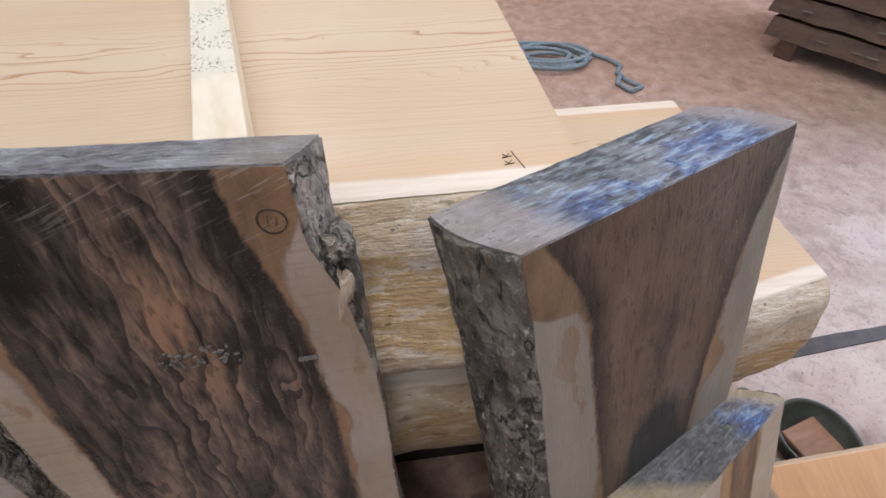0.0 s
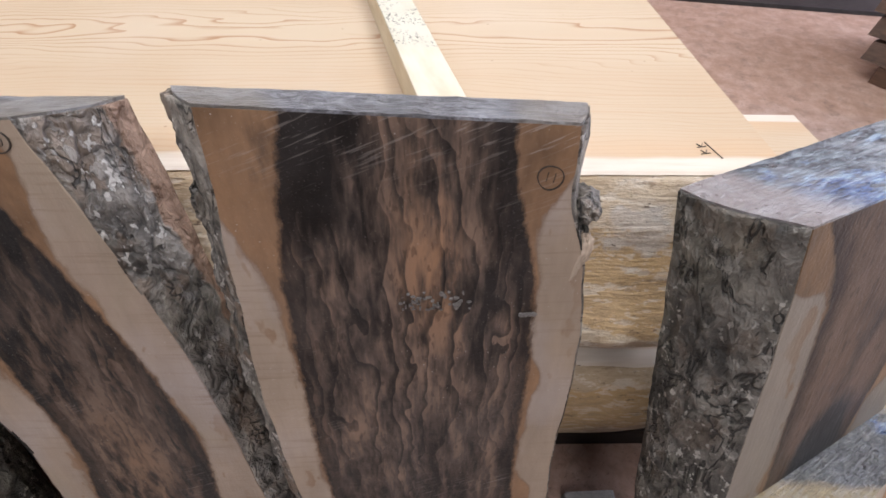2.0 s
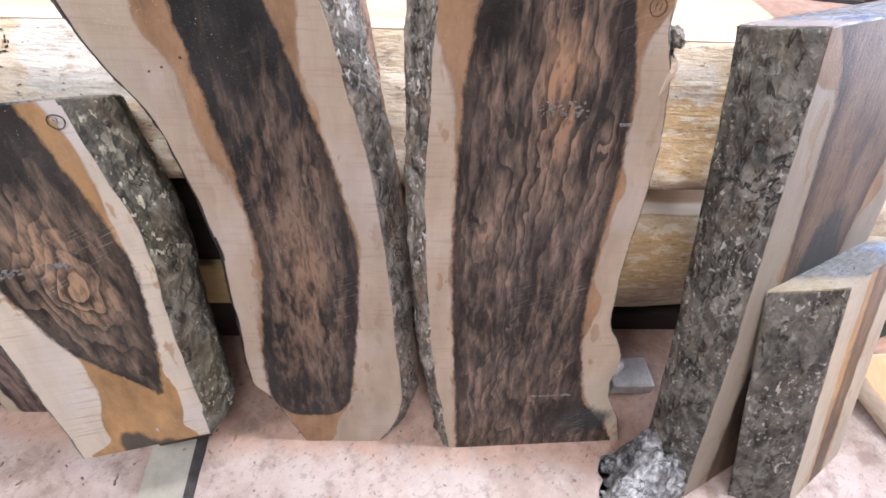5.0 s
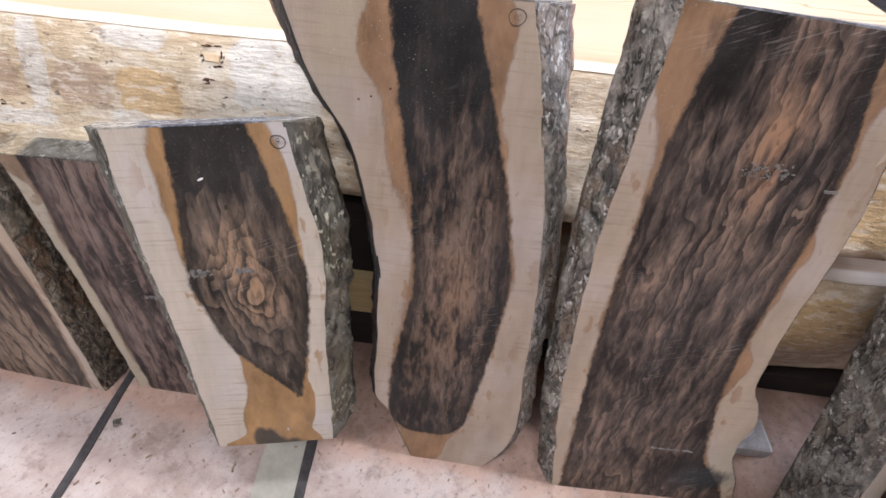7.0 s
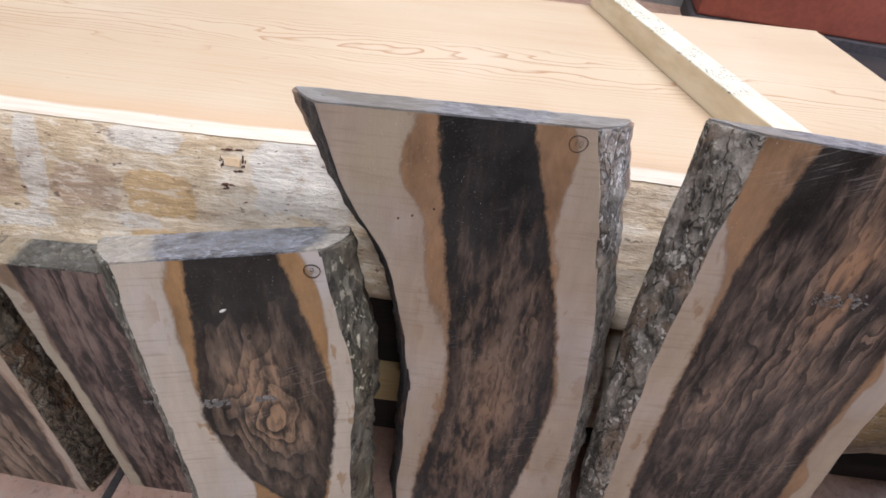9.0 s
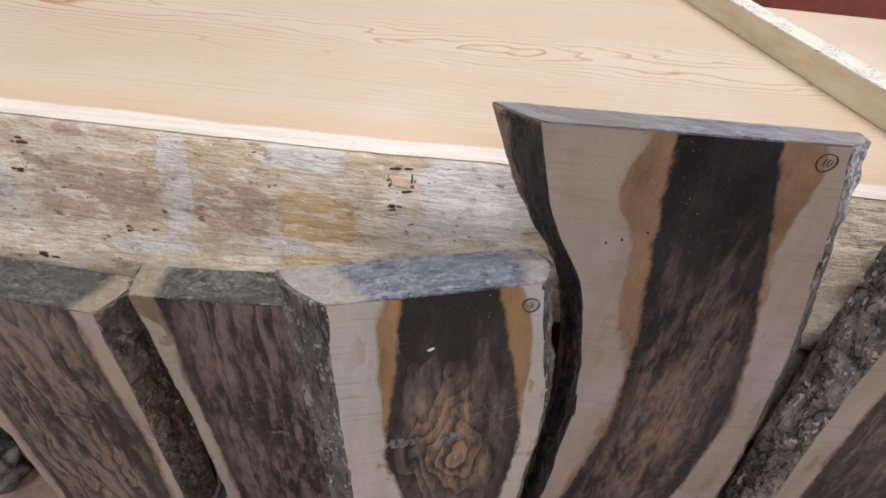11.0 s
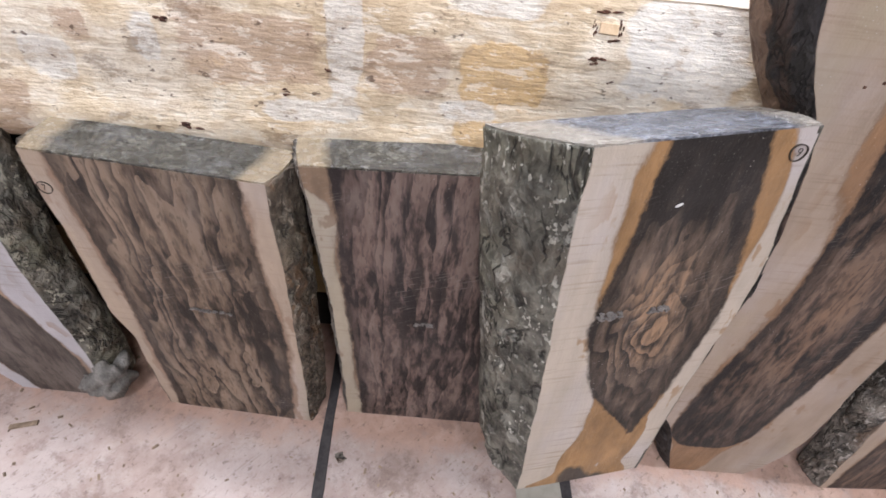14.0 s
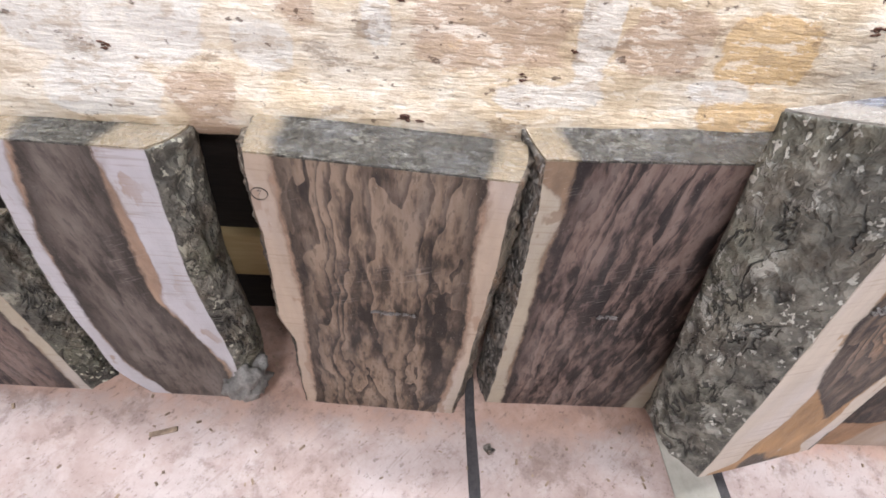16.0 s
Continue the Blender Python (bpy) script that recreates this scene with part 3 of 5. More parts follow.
M_CEDAR_TOP = cedar_top_material()
M_CEDAR_SIDE = cedar_side_material()
M_CEDAR_END = plain("cedar_end_grain", (0.62, 0.44, 0.27), (0.74, 0.58, 0.40), 14, 0.65, 0.3)
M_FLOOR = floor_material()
M_INK = plain("black_ink", (0.03, 0.025, 0.022), (0.075, 0.058, 0.045), 40, 0.6)
M_TAG = plain("torn_white_film", (0.11, 0.10, 0.095), (0.26, 0.245, 0.23), 60, 0.35, 0.6)
M_BEAM = plain("yellow_bearer_wood", (0.44, 0.31, 0.14), (0.62, 0.48, 0.26), 10, 0.65, 0.4, stretch=(0.15, 1, 1))
M_DARKWOOD = plain("timber_and_gap_fill", (0.045, 0.026, 0.018), (0.13, 0.075, 0.048), 12, 0.6, 0.5, stretch=(0.2, 1, 1))
# near-black that stands in for the shade in the gaps under the cedar
M_GAP_SHADE = plain("gap_shade", (0.008, 0.006, 0.005), (0.028, 0.019, 0.014), 12, 0.8, 0.4, stretch=(0.2, 1, 1))
M_JOINT = plain("black_joint_filler", (0.022, 0.020, 0.022), (0.07, 0.062, 0.062), 25, 0.6, 0.4)
M_ROPE = plain("blue_grey_rope", (0.13, 0.17, 0.20), (0.30, 0.36, 0.40), 60, 0.8, 0.8)
M_RED = plain("rust_red_steel", (0.16, 0.035, 0.02), (0.27, 0.07, 0.04), 3, 0.5, 0.2)
M_STEEL = plain("grey_painted_steel", (0.16, 0.16, 0.16), (0.25, 0.25, 0.25), 6, 0.5, 0.2)
M_WALL = plain("grey_wall_sheet", (0.36, 0.35, 0.33), (0.48, 0.47, 0.44), 3, 0.7, 0.2)
M_RUBBER = plain("black_green_rubber", (0.020, 0.026, 0.022), (0.055, 0.065, 0.055), 20, 0.5, 0.3)
M_WOOD_ORANGE = plain("orange_sawn_wood", (0.56, 0.30, 0.15), (0.70, 0.44, 0.25), 7, 0.6, 0.25, stretch=(1, 1, 0.15))
M_TUBE = glow("lamp_diffuser", (0.90, 0.93, 1.0), 4.0)
M_PALE = plain("weathered_pale_wood", (0.30, 0.29, 0.29), (0.58, 0.55, 0.53), 22, 0.6, 0.6)
M_REDWOOD = plain("reddish_plank_wood", (0.22, 0.105, 0.065), (0.40, 0.235, 0.15), 9, 0.6, 0.3, stretch=(0.15, 1, 1))
M_SAPWOOD = plain("pale_sapwood", (0.40, 0.31, 0.235), (0.48, 0.385, 0.30), 14, 0.6, 0.2, stretch=(1, 1, 0.3))
M_BURR = plain("grey_burr_wood", (0.085, 0.078, 0.070), (0.33, 0.31, 0.285), 26, 0.5, 0.9, stretch=(1, 1, 0.35))
M_SLOT = plain("dark_torn_wood", (0.04, 0.018, 0.012), (0.14, 0.06, 0.035), 60, 0.8, 0.4)
M_CHIP = plain("wood_chips", (0.09, 0.06, 0.042), (0.40, 0.30, 0.21), 9, 0.8, 0.4)

# ---------------------------------------------------------------- mesh helpers


def mesh_of(name, verts, faces, material, smooth=False, attrs=None):
    me = bpy.data.meshes.new(name)
    me.from_pydata([tuple(map(float, p)) for p in verts], [], faces)
    me.validate()
    me.materials.append(material)
    for key, vals in (attrs or {}).items():
        a = me.attributes.new(key, "FLOAT", "POINT")
        a.data.foreach_set("value", np.asarray(vals, dtype=np.float32))
    if smooth:
        me.polygons.foreach_set("use_smooth", [True] * len(me.polygons))
    me.update()
    return me


def put_part(name, me, parent, label=""):
    ob = new(name, me)
    ob.parent = parent
    return tagged(ob, label)


def part(name, bm, material, parent, label="", smooth=False):
    me = bpy.data.meshes.new(name)
    bm.normal_update()
    bm.to_mesh(me)
    bm.free()
    me.materials.append(material)
    if smooth:
        me.polygons.foreach_set("use_smooth", [True] * len(me.polygons))
    return put_part(name, me, parent, label)


def box(sx, sy, sz, at=(0, 0, 0), bevel=0.0, m=None):
    bm = bmesh.new()
    bmesh.ops.create_cube(bm, size=1.0, matrix=Matrix.LocRotScale(at, None, (sx, sy, sz)))
    if bevel:
        bmesh.ops.bevel(bm, geom=bm.edges[:], offset=bevel, segments=2, affect="EDGES", profile=0.6)
    if m is not None:
        bmesh.ops.transform(bm, matrix=m, verts=bm.verts[:])
    return bm


def thing(name, m, label, category, group="", kind=""):
    ob = new(name)
    ob.empty_display_size = 0.1
    ob.matrix_world = m
    return tagged(ob, label, category, group, kind)


def block(name, bm, material, m, label="", category="", kind="", group=""):
    me = bpy.data.meshes.new(name)
    bm.normal_update()
    bm.to_mesh(me)
    bm.free()
    me.materials.append(material)
    ob = new(name, me)
    ob.matrix_world = m
    return tagged(ob, label, category, group, kind)


def curve_of(stations, vs):
    """Smooth curve through (height, offset) stations."""
    s = sorted(stations)
    dense = np.linspace(s[0][0], s[-1][0], 240)
    y = np.interp(dense, [a for a, _ in s], [b for _, b in s])
    pad = 9
    yy = np.concatenate([np.full(pad, y[0]) - (y[1] - y[0]) * np.arange(pad, 0, -1), y, np.full(pad, y[-1]) + (y[-1] - y[-2]) * np.arange(1, pad + 1)])
    ker = np.hanning(2 * pad + 1)
    y = np.convolve(yy, ker / ker.sum(), mode="valid")
    return np.interp(vs, dense, y)


def fb(x, y, z, octaves=4):
    return noise.fractal(Vector((x, y, z)), 1.0, 2.0, octaves)


def grid_faces(nr, nc, base=0, flip=False):
    out = []
    for r in range(nr - 1):
        for c in range(nc - 1):
            a = base + r * nc + c
            q = (a, a + 1, a + nc + 1, a + nc)
            out.append(q[::-1] if flip else q)
    return out


def tube(points, radius, sides=8, closed=False):
    bm = bmesh.new()
    pts = [Vector(p) for p in points]
    rows = []
    for i, p in enumerate(pts):
        a = pts[(i - 1) % len(pts)] if closed or i else pts[0]
        b = pts[(i + 1) % len(pts)] if closed or i < len(pts) - 1 else pts[-1]
        d = (b - a).normalized()
        s = d.cross(Vector((0, 0.02, 1))).normalized()
        t = s.cross(d)
        rows.append([bm.verts.new(p + radius * (math.cos(6.2832 * j / sides) * s + math.sin(6.2832 * j / sides) * t)) for j in range(sides)])
    for i in range(len(rows) - (0 if closed else 1)):
        r0, r1 = rows[i], rows[(i + 1) % len(rows)]
        for j in range(sides):
            bm.faces.new((r0[j], r0[(j + 1) % sides], r1[(j + 1) % sides], r1[j]))
    if not closed:
        bm.faces.new(rows[0][::-1])
        bm.faces.new(rows[-1])
    return bm


# ---------------------------------------------------------------- walnut-like slabs


def slab(at, yaw, lean, thick, top, left, right, heart_l, heart_r, face, end, bark_l, bark_r, label,
         lo=-0.04, ro=0.04, heart_floor=-1.0, grain=0.9, knots=(), seed=0, bulge=(0.01, 0.01), rough=0.006, rough_r=None, shade=(), amber=(), stain=(), flame=(), end_bias=0.0, fall=0.0, group="leaning slabs"):
    """A sawn slab leaning back: its origin is the lower left corner of the sawn face, x across, z up along the face, y into the slab."""
    m = Matrix.Translation(at) @ pose(0, 0, 0, 0, 0, yaw) @ pose(0, 0, 0, -lean, 0, 0)
    ob = thing("wood_slab", m, label, "wood slab", group)
    top_l, top_r = top
    nr, nc, nd = 90, 40, 9
    tl = math.tan(radians(lean))
    vmax = max(top_l, top_r)
    vs = np.linspace(0, 1, nr) * vmax
    L, R = curve_of(left, vs), curve_of(right, vs)
    for i, v in enumerate(vs):
        L[i] += 0.0035 * fb(seed, v * 14, 0.3)
        R[i] += 0.0035 * fb(seed + 5, v * 14, 0.7)
    HL, HR = curve_of(heart_l, vs), curve_of(heart_r, vs)
    LO = curve_of(lo, vs) if isinstance(lo, (list, tuple)) else np.full(nr, lo)
    RO = curve_of(ro, vs) if isinstance(ro, (list, tuple)) else np.full(nr, ro)
    verts, faces = [], []
    att = {"heart": [], "rings": [], "shade": [], "amber": [], "stain": [], "flame": []}

    def bump_sum(spots, u, v):
        return sum(k * math.exp(-((u - cu) / su) ** 2 - ((v - cv) / sv) ** 2) for cu, cv, su, sv, k in spots)

    def sides(i, w):
        q = math.sin(math.pi * w)
        return L[i] + LO[i] * w - bulge[0] * q, R[i] + RO[i] * w + bulge[1] * q

    def add(i, s, w):
        l, r = sides(i, w)
        u = l + (r - l) * s
        v = vs[i] * (top_l + (top_r - top_l) * s) / vmax
        v = max(v * (1 - fall * w), thick * tl * w)
        uf = L[i] + (R[i] - L[i]) * s
        h = min(uf - HL[i], HR[i] - uf)
        if heart_floor > 0:
            mid, half = 0.5 * (HL[i] + HR[i]), max(0.03, 0.5 * (HR[i] - HL[i]))
            h = min(h, v - heart_floor - 0.05 * min(1.2, abs((uf - mid) / half)) ** 4)
        f = (uf - 0.5 * (HL[i] + HR[i])) * grain + 0.05 * fb(uf * 3 + seed, v * 1.6, 0.1, 3)
        for ku, kv, ka, ks in knots:
            f += ka * math.exp(-((uf - ku) / ks) ** 2 - ((v - kv) / (ks * 1.9)) ** 2)
        verts.append((u, thick * w + (0.0012 * fb(u * 6, v * 6, seed, 2) if w == 0 else 0), v))
        att["heart"].append(h)
        att["rings"].append(f)
        att["shade"].append(bump_sum(shade, uf, v))
        att["amber"].append(bump_sum(amber, uf, v))
        att["stain"].append(bump_sum(stain, uf, v))
        att["flame"].append(bump_sum(flame, uf, v))

    def sheet(coords, rows, cols, flip):
        base = len(verts)
        for c in coords:
            add(*c)
        faces.extend(grid_faces(rows, cols, base, flip))

    ss, ws = np.linspace(0, 1, nc), np.linspace(0, 1, nd)
    sheet([(i, q, 0.0) for i in range(nr) for q in ss], nr, nc, False)
    sheet([(i, q, 1.0) for i in range(nr) for q in ss], nr, nc, True)
    sheet([(i, 0.0, w) for i in range(nr) for w in ws], nr, nd, True)
    sheet([(i, 1.0, w) for i in range(nr) for w in ws], nr, nd, False)
    sheet([(0, q, w) for w in ws for q in ss], nd, nc, True)
    sheet([(nr - 1, q, w) for w in ws for q in ss], nd, nc, False)
    put_part("sawn_body", mesh_of("sawn_body", verts, faces, face, attrs=att), ob)
    # cross-cut top, a thin waxed skin over the end
    base = len(verts) - nd * nc
    ev, eh = [], []
    for layer in (0.003, -0.001):
        for p, h in zip(verts[base:], att["heart"][base:]):
            e = 0.0012 * fb(p[0] * 40, p[1] * 40, seed) if layer > 0 else 0
            ev.append((p[0], p[1] + (0.0006 if p[1] < 0.001 else 0), p[2] + layer + e))
            eh.append(h + end_bias)
    nn = nd * nc
    ef = grid_faces(nd, nc) + grid_faces(nd, nc, nn, True)
    for c in range(nc - 1):
        ef.append((c + 1, c, c + nn, c + 1 + nn))
        k = (nd - 1) * nc + c
        ef.append((k, k + 1, k + 1 + nn, k + nn))
    for j in range(nd - 1):
        k, q = j * nc, (j + 1) * nc
        ef.append((k, q, q + nn, k + nn))
        k, q = k + nc - 1, q + nc - 1
        ef.append((q, k, k + nn, q + nn))
    put_part("end_grain", mesh_of("end_grain", ev, ef, end, attrs={"heart": eh}), ob, "cross-cut end with a waxy sheen")
    # bark skins on both edges
    for side, mat in ((0, bark_l), (1, bark_r)):
        if mat is None:
            continue
        rows, cols = 190, 20
        sv = []
        sgn = 1 if side else -1
        hs = np.linspace(0, 1, rows)
        for layer in (1, 0):
            for q in hs:
                v = q * (top_r if side else top_l)
                fi = q * (nr - 1)
                i0 = min(nr - 2, int(fi))
                t = fi - i0
                for c in range(cols):
                    w = c / (cols - 1)
                    e = sides(i0, w)[side] * (1 - t) + sides(i0 + 1, w)[side] * t
                    vv = max(v * (1 - fall * w), thick * tl * w + 0.001)
                    prof = math.sin(math.pi * w) ** 0.6
                    if layer:
                        y3 = w * thick
                        ridge = abs(fb(vv * 9 + seed, y3 * 26, side * 7 + 0.5, 3))
                        d = 0.0025 + prof * (rough_r if side and rough_r else rough) * (1.5 - 3.4 * min(ridge, 0.45) + 1.2 * fb(vv * 38, y3 * 60, seed + side, 3))
                        d = max(d, 0.0012)
                    else:
                        d = -0.003
                    sv.append((e + sgn * d, thick * w + (0.0008 if c == 0 else 0), vv))
        nb = rows * cols
        bf = grid_faces(rows, cols, 0, side == 0) + grid_faces(rows, cols, nb, side == 1)
        for i in range(rows - 1):
            for c in (0, cols - 1):
                p, q = i * cols + c, (i + 1) * cols + c
                bf.append((p, q, q + nb, p + nb))
        for c in range(cols - 1):
            for r in (0, rows - 1):
                p = r * cols + c
                bf.append((p, p + 1, p + 1 + nb, p + nb))
        me = mesh_of("bark", sv, bf, mat)
        bm = bmesh.new()
        bm.from_mesh(me)
        bmesh.ops.recalc_face_normals(bm, faces=bm.faces[:])
        bm.to_mesh(me)
        bm.free()
        me.polygons.foreach_set("use_smooth", [True] * len(me.polygons))
        put_part("bark", me, ob, "rough bark along the waney edge")
    return ob


def number_mark(parent, text, u, v, r, turn=0):
    """A hand-drawn ring with a number in ink on a sawn face."""
    bm = bmesh.new()
    n = 40
    rows = []
    for i in range(n):
        a = 2 * math.pi * i / n
        wob = 1 + 0.05 * math.sin(2 * a + u * 9) + 0.03 * math.sin(3 * a)
        r1 = r - 0.0010
        rows.append([bm.verts.new((math.cos(a) * q * wob, -0.0016, math.sin(a) * q * wob)) for q in (r, r1)] +
                    [bm.verts.new((math.cos(a) * q * wob, 0.002, math.sin(a) * q * wob)) for q in (r1, r)])
    for i in range(n):
        a, b = rows[i], rows[(i + 1) % n]
        for j in range(4):
            bm.faces.new((a[j], b[j], b[(j + 1) % 4], a[(j + 1) % 4]))
    bmesh.ops.transform(bm, matrix=pose(u, 0, v, 0, turn, 0), verts=bm.verts[:])
    ring = part("number_ring", bm, M_INK, parent, "ring drawn in black ink")
    cu = bpy.data.curves.new("number", "FONT")
    cu.body, cu.size, cu.align_x, cu.align_y = text, r * (1.5 if len(text) == 1 else 1.25), "CENTER", "CENTER"
    cu.extrude, cu.resolution_u, cu.offset = 0.0006, 3, -0.0006
    tmp = bpy.data.objects.new("number", cu)
    me = bpy.data.meshes.new_from_object(tmp)
    bpy.data.objects.remove(tmp)
    me.transform(pose(u, -0.0014, v, 0, turn, 0) @ pose(0, 0, 0, 90, 0, 0) @ Matrix.Diagonal((0.9, 1, 1, 1)))
    me.materials.append(M_INK)
    put_part("number", me, ring, "handwritten number " + text)


def torn_tag(parent, u, v, w, h, seed, turn=0):
    """Shreds of a white film label left on a sawn face."""
    rnd = random.Random(seed)
    bm = bmesh.new()
    for _ in range(46):
        cx, cz = rnd.uniform(-w / 2, w / 2), rnd.uniform(-h / 2, h / 2)
        sx, sz = rnd.uniform(0.0008, 0.0034), rnd.uniform(0.0007, 0.0028)
        k = rnd.randint(5, 7)
        ring = [(cx + sx * math.cos(6.283 * i / k) * rnd.uniform(0.6, 1.3), cz + sz * math.sin(6.283 * i / k) * rnd.uniform(0.6, 1.3)) for i in range(k)]
        f = [bm.verts.new((a, -0.0022 - 0.0008 * rnd.random(), b)) for a, b in ring]
        g = [bm.verts.new((a, 0.001, b)) for a, b in ring]
        bm.faces.new(f)
        for i in range(k):
            bm.faces.new((f[i], g[i], g[(i + 1) % k], f[(i + 1) % k]))
    bmesh.ops.transform(bm, matrix=pose(u, 0, v, 0, turn, 0), verts=bm.verts[:])
    part("label_shreds", bm, M_TAG, parent, "torn shreds of a white film label")


def knob(parent, centre, radii, material, name, label, seed, amp=0.25, turn=0, foot=None):
    """A swollen burr of wood or bark grown out of a slab's edge."""
    bm = bmesh.new()
    bmesh.ops.create_icosphere(bm, subdivisions=4, radius=1.0)
    for vtx in bm.verts:
        p = vtx.co.copy()
        d = 1 + amp * fb(p.x * 1.6 + seed, p.y * 1.6, p.z * 1.6) + 0.08 * fb(p.x * 6, p.y * 6 + seed, p.z * 6)
        vtx.co = Vector((p.x * radii[0] * d, p.y * radii[1] * d, p.z * radii[2] * d))
    bmesh.ops.transform(bm, matrix=Matrix.Translation(centre) @ pose(0, 0, 0, 0, turn, 0), verts=bm.verts[:])
    if foot is not None:
        for vtx in bm.verts:
            vtx.co.z = max(vtx.co.z, 0.002 + max(0.0, vtx.co.y) * math.tan(radians(foot)))
    return part(name, bm, material, parent, label, smooth=True)


# ---------------------------------------------------------------- hall
HALL = (-6.0, 6.0, -5.0, 5.6, 4.6)


def hall():
    x0, x1, y0, y1, zt = HALL
    one = Matrix.Identity(4)
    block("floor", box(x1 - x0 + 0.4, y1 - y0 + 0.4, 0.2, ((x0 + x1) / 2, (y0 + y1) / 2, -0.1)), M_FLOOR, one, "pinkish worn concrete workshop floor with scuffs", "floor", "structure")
    block("ceiling", box(x1 - x0 + 0.4, y1 - y0 + 0.4, 0.15, ((x0 + x1) / 2, (y0 + y1) / 2, zt + 0.075)), M_WALL, one, "grey sheet ceiling", "ceiling", "structure")
    block("wall_south", box(x1 - x0 + 0.4, 0.2, zt, ((x0 + x1) / 2, y0 - 0.1, zt / 2)), M_WALL, one, "plain grey workshop wall", "wall", "structure")
    block("wall_west", box(0.2, y1 - y0, zt, (x0 - 0.1, (y0 + y1) / 2, zt / 2)), M_WALL, one, "plain grey workshop wall", "wall", "structure")
    block("wall_north", box(x1 - x0 + 0.4, 0.2, zt, ((x0 + x1) / 2, y1 + 0.1, zt / 2)), M_STEEL, one, "dim grey workshop wall", "wall", "structure")
    # right wall with the open shutter doorway
    bm = box(0.2, 7.0, zt, (x1 + 0.1, y0 + 3.5, zt / 2))
    for a in (box(0.2, y1 - 5.3, zt, (x1 + 0.1, (y1 + 5.3) / 2, zt / 2)), box(0.2, 3.3, zt - 3.4, (x1 + 0.1, 3.65, (zt + 3.4) / 2))):
        me = bpy.data.meshes.new("tmp")
        a.to_mesh(me)
        a.free()
        bm.from_mesh(me)
        bpy.data.meshes.remove(me)
    block("wall_east", bm, M_WALL, one, "grey workshop wall with an open shutter doorway", "wall", "structure")
    ground = box(60, 60, 0.1, (x1 + 30.2, 0, -0.06))
    block("ground", ground, plain("outdoor_asphalt", (0.05, 0.05, 0.05), (0.09, 0.09, 0.09), 5, 0.8), one, "grey yard outside the doorway", "ground", "structure")
    for (lx, ly) in LAMP_AT:
        lamp = thing("tube_lamp", pose(lx, ly, 4.05), "white fluorescent tube lamp under the ceiling", "lamp", "ceiling lamps")
        part("housing", box(1.3, 0.26, 0.06, (0, 0, 0.09), 0.01), M_WALL, lamp)
        part("diffuser", box(1.26, 0.22, 0.03, (0, 0, 0.04), 0.008), M_TUBE, lamp, "glowing white diffuser")
        part("hanger", box(0.03, 0.03, zt - 4.15, (0, 0, (zt - 4.15) / 2 + 0.11)), M_STEEL, lamp)


def joint(a, b, wide, label):
    d = Vector(b) - Vector(a)
    n = 24
    bm = bmesh.new()
    rows = []
    for i in range(n + 1):
        t = i / n
        s = wide * (0.5 + 0.12 * fb(t * 9, a[0], 0.2))
        w = 0.004 * fb(t * 5, a[1], 3.1)
        rows.append([bm.verts.new((d.length * t, w + q * s, z)) for q, z in ((-1, 0), (-0.9, 0.0022), (0.9, 0.0022), (1, 0))])
    for r, q in zip(rows, rows[1:]):
        for j in range(3):
            bm.faces.new((r[j], q[j], q[j + 1], r[j + 1]))
    ob = block("floor_joint", bm, M_JOINT, pose(a[0], a[1], 0.0008, 0, 0, math.degrees(math.atan2(d.y, d.x))), label, "floor joint", "structure")
    return ob


hall()

# ---------------------------------------------------------------- cedar cants
CED = pose(0.144, 0.653, 0, 0, 0, 10.4)


SIDE = {}


# stains on the debarked side: place along the log, height, spreads, strength
# the brown at 0.05, 0.67 also paints shade along the slab's underside
BROWN_STAINS_AND_SHADE = ((-1.77, 0.84, 0.105, 0.05, 0.95), (-1.54, 0.845, 0.062, 0.04, 1.0), (-2.15, 0.75, 0.05, 0.022, 0.7), (-2.14, 0.7, 0.04, 0.03, 0.7), (0.05, 0.67, 0.3, 0.035, 1.2), (-1.8, 0.93, 0.03, 0.012, 0.7), (-2.02, 0.865, 0.03, 0.04, 0.6), (-1.6, 0.715, 0.3, 0.012, 0.5))
WHITE_STAINS = ((-2.26, 0.83, 0.12, 0.05, 1.0), (-2.27, 0.745, 0.08, 0.03, 0.9), (-2.06, 0.81, 0.04, 0.03, 0.7), (-1.635, 0.865, 0.03, 0.085, 1.0), (-1.15, 0.88, 0.1, 0.07, 1.0), (-1.43, 0.925, 0.07, 0.018, 0.8), (-1.69, 0.768, 0.09, 0.018, 0.7), (-1.915, 0.835, 0.02, 0.035, 0.8), (-1.45, 0.79, 0.05, 0.015, 0.5), (-0.03, 0.86, 0.05, 0.06, 0.4))
HONEY_STAINS = ((-1.41, 0.84, 0.07, 0.05, 0.95), (-1.4, 0.755, 0.075, 0.025, 1.0), (-1.96, 0.75, 0.07, 0.03, 0.4), (0.0, 0.8, 0.18, 0.1, 0.72), (-2.4, 0.9, 0.05, 0.03, 0.6))
STAINS = {"brown": BROWN_STAINS_AND_SHADE, "white": WHITE_STAINS, "honey": HONEY_STAINS}


def side_at(key, u, z):
    """Depth of the debarked side of a cant at a place along it and a height."""
    p = SIDE[key]
    return float(p[np.argmin((p[:, 0] - u) ** 2 + (p[:, 2] - z) ** 2), 1])


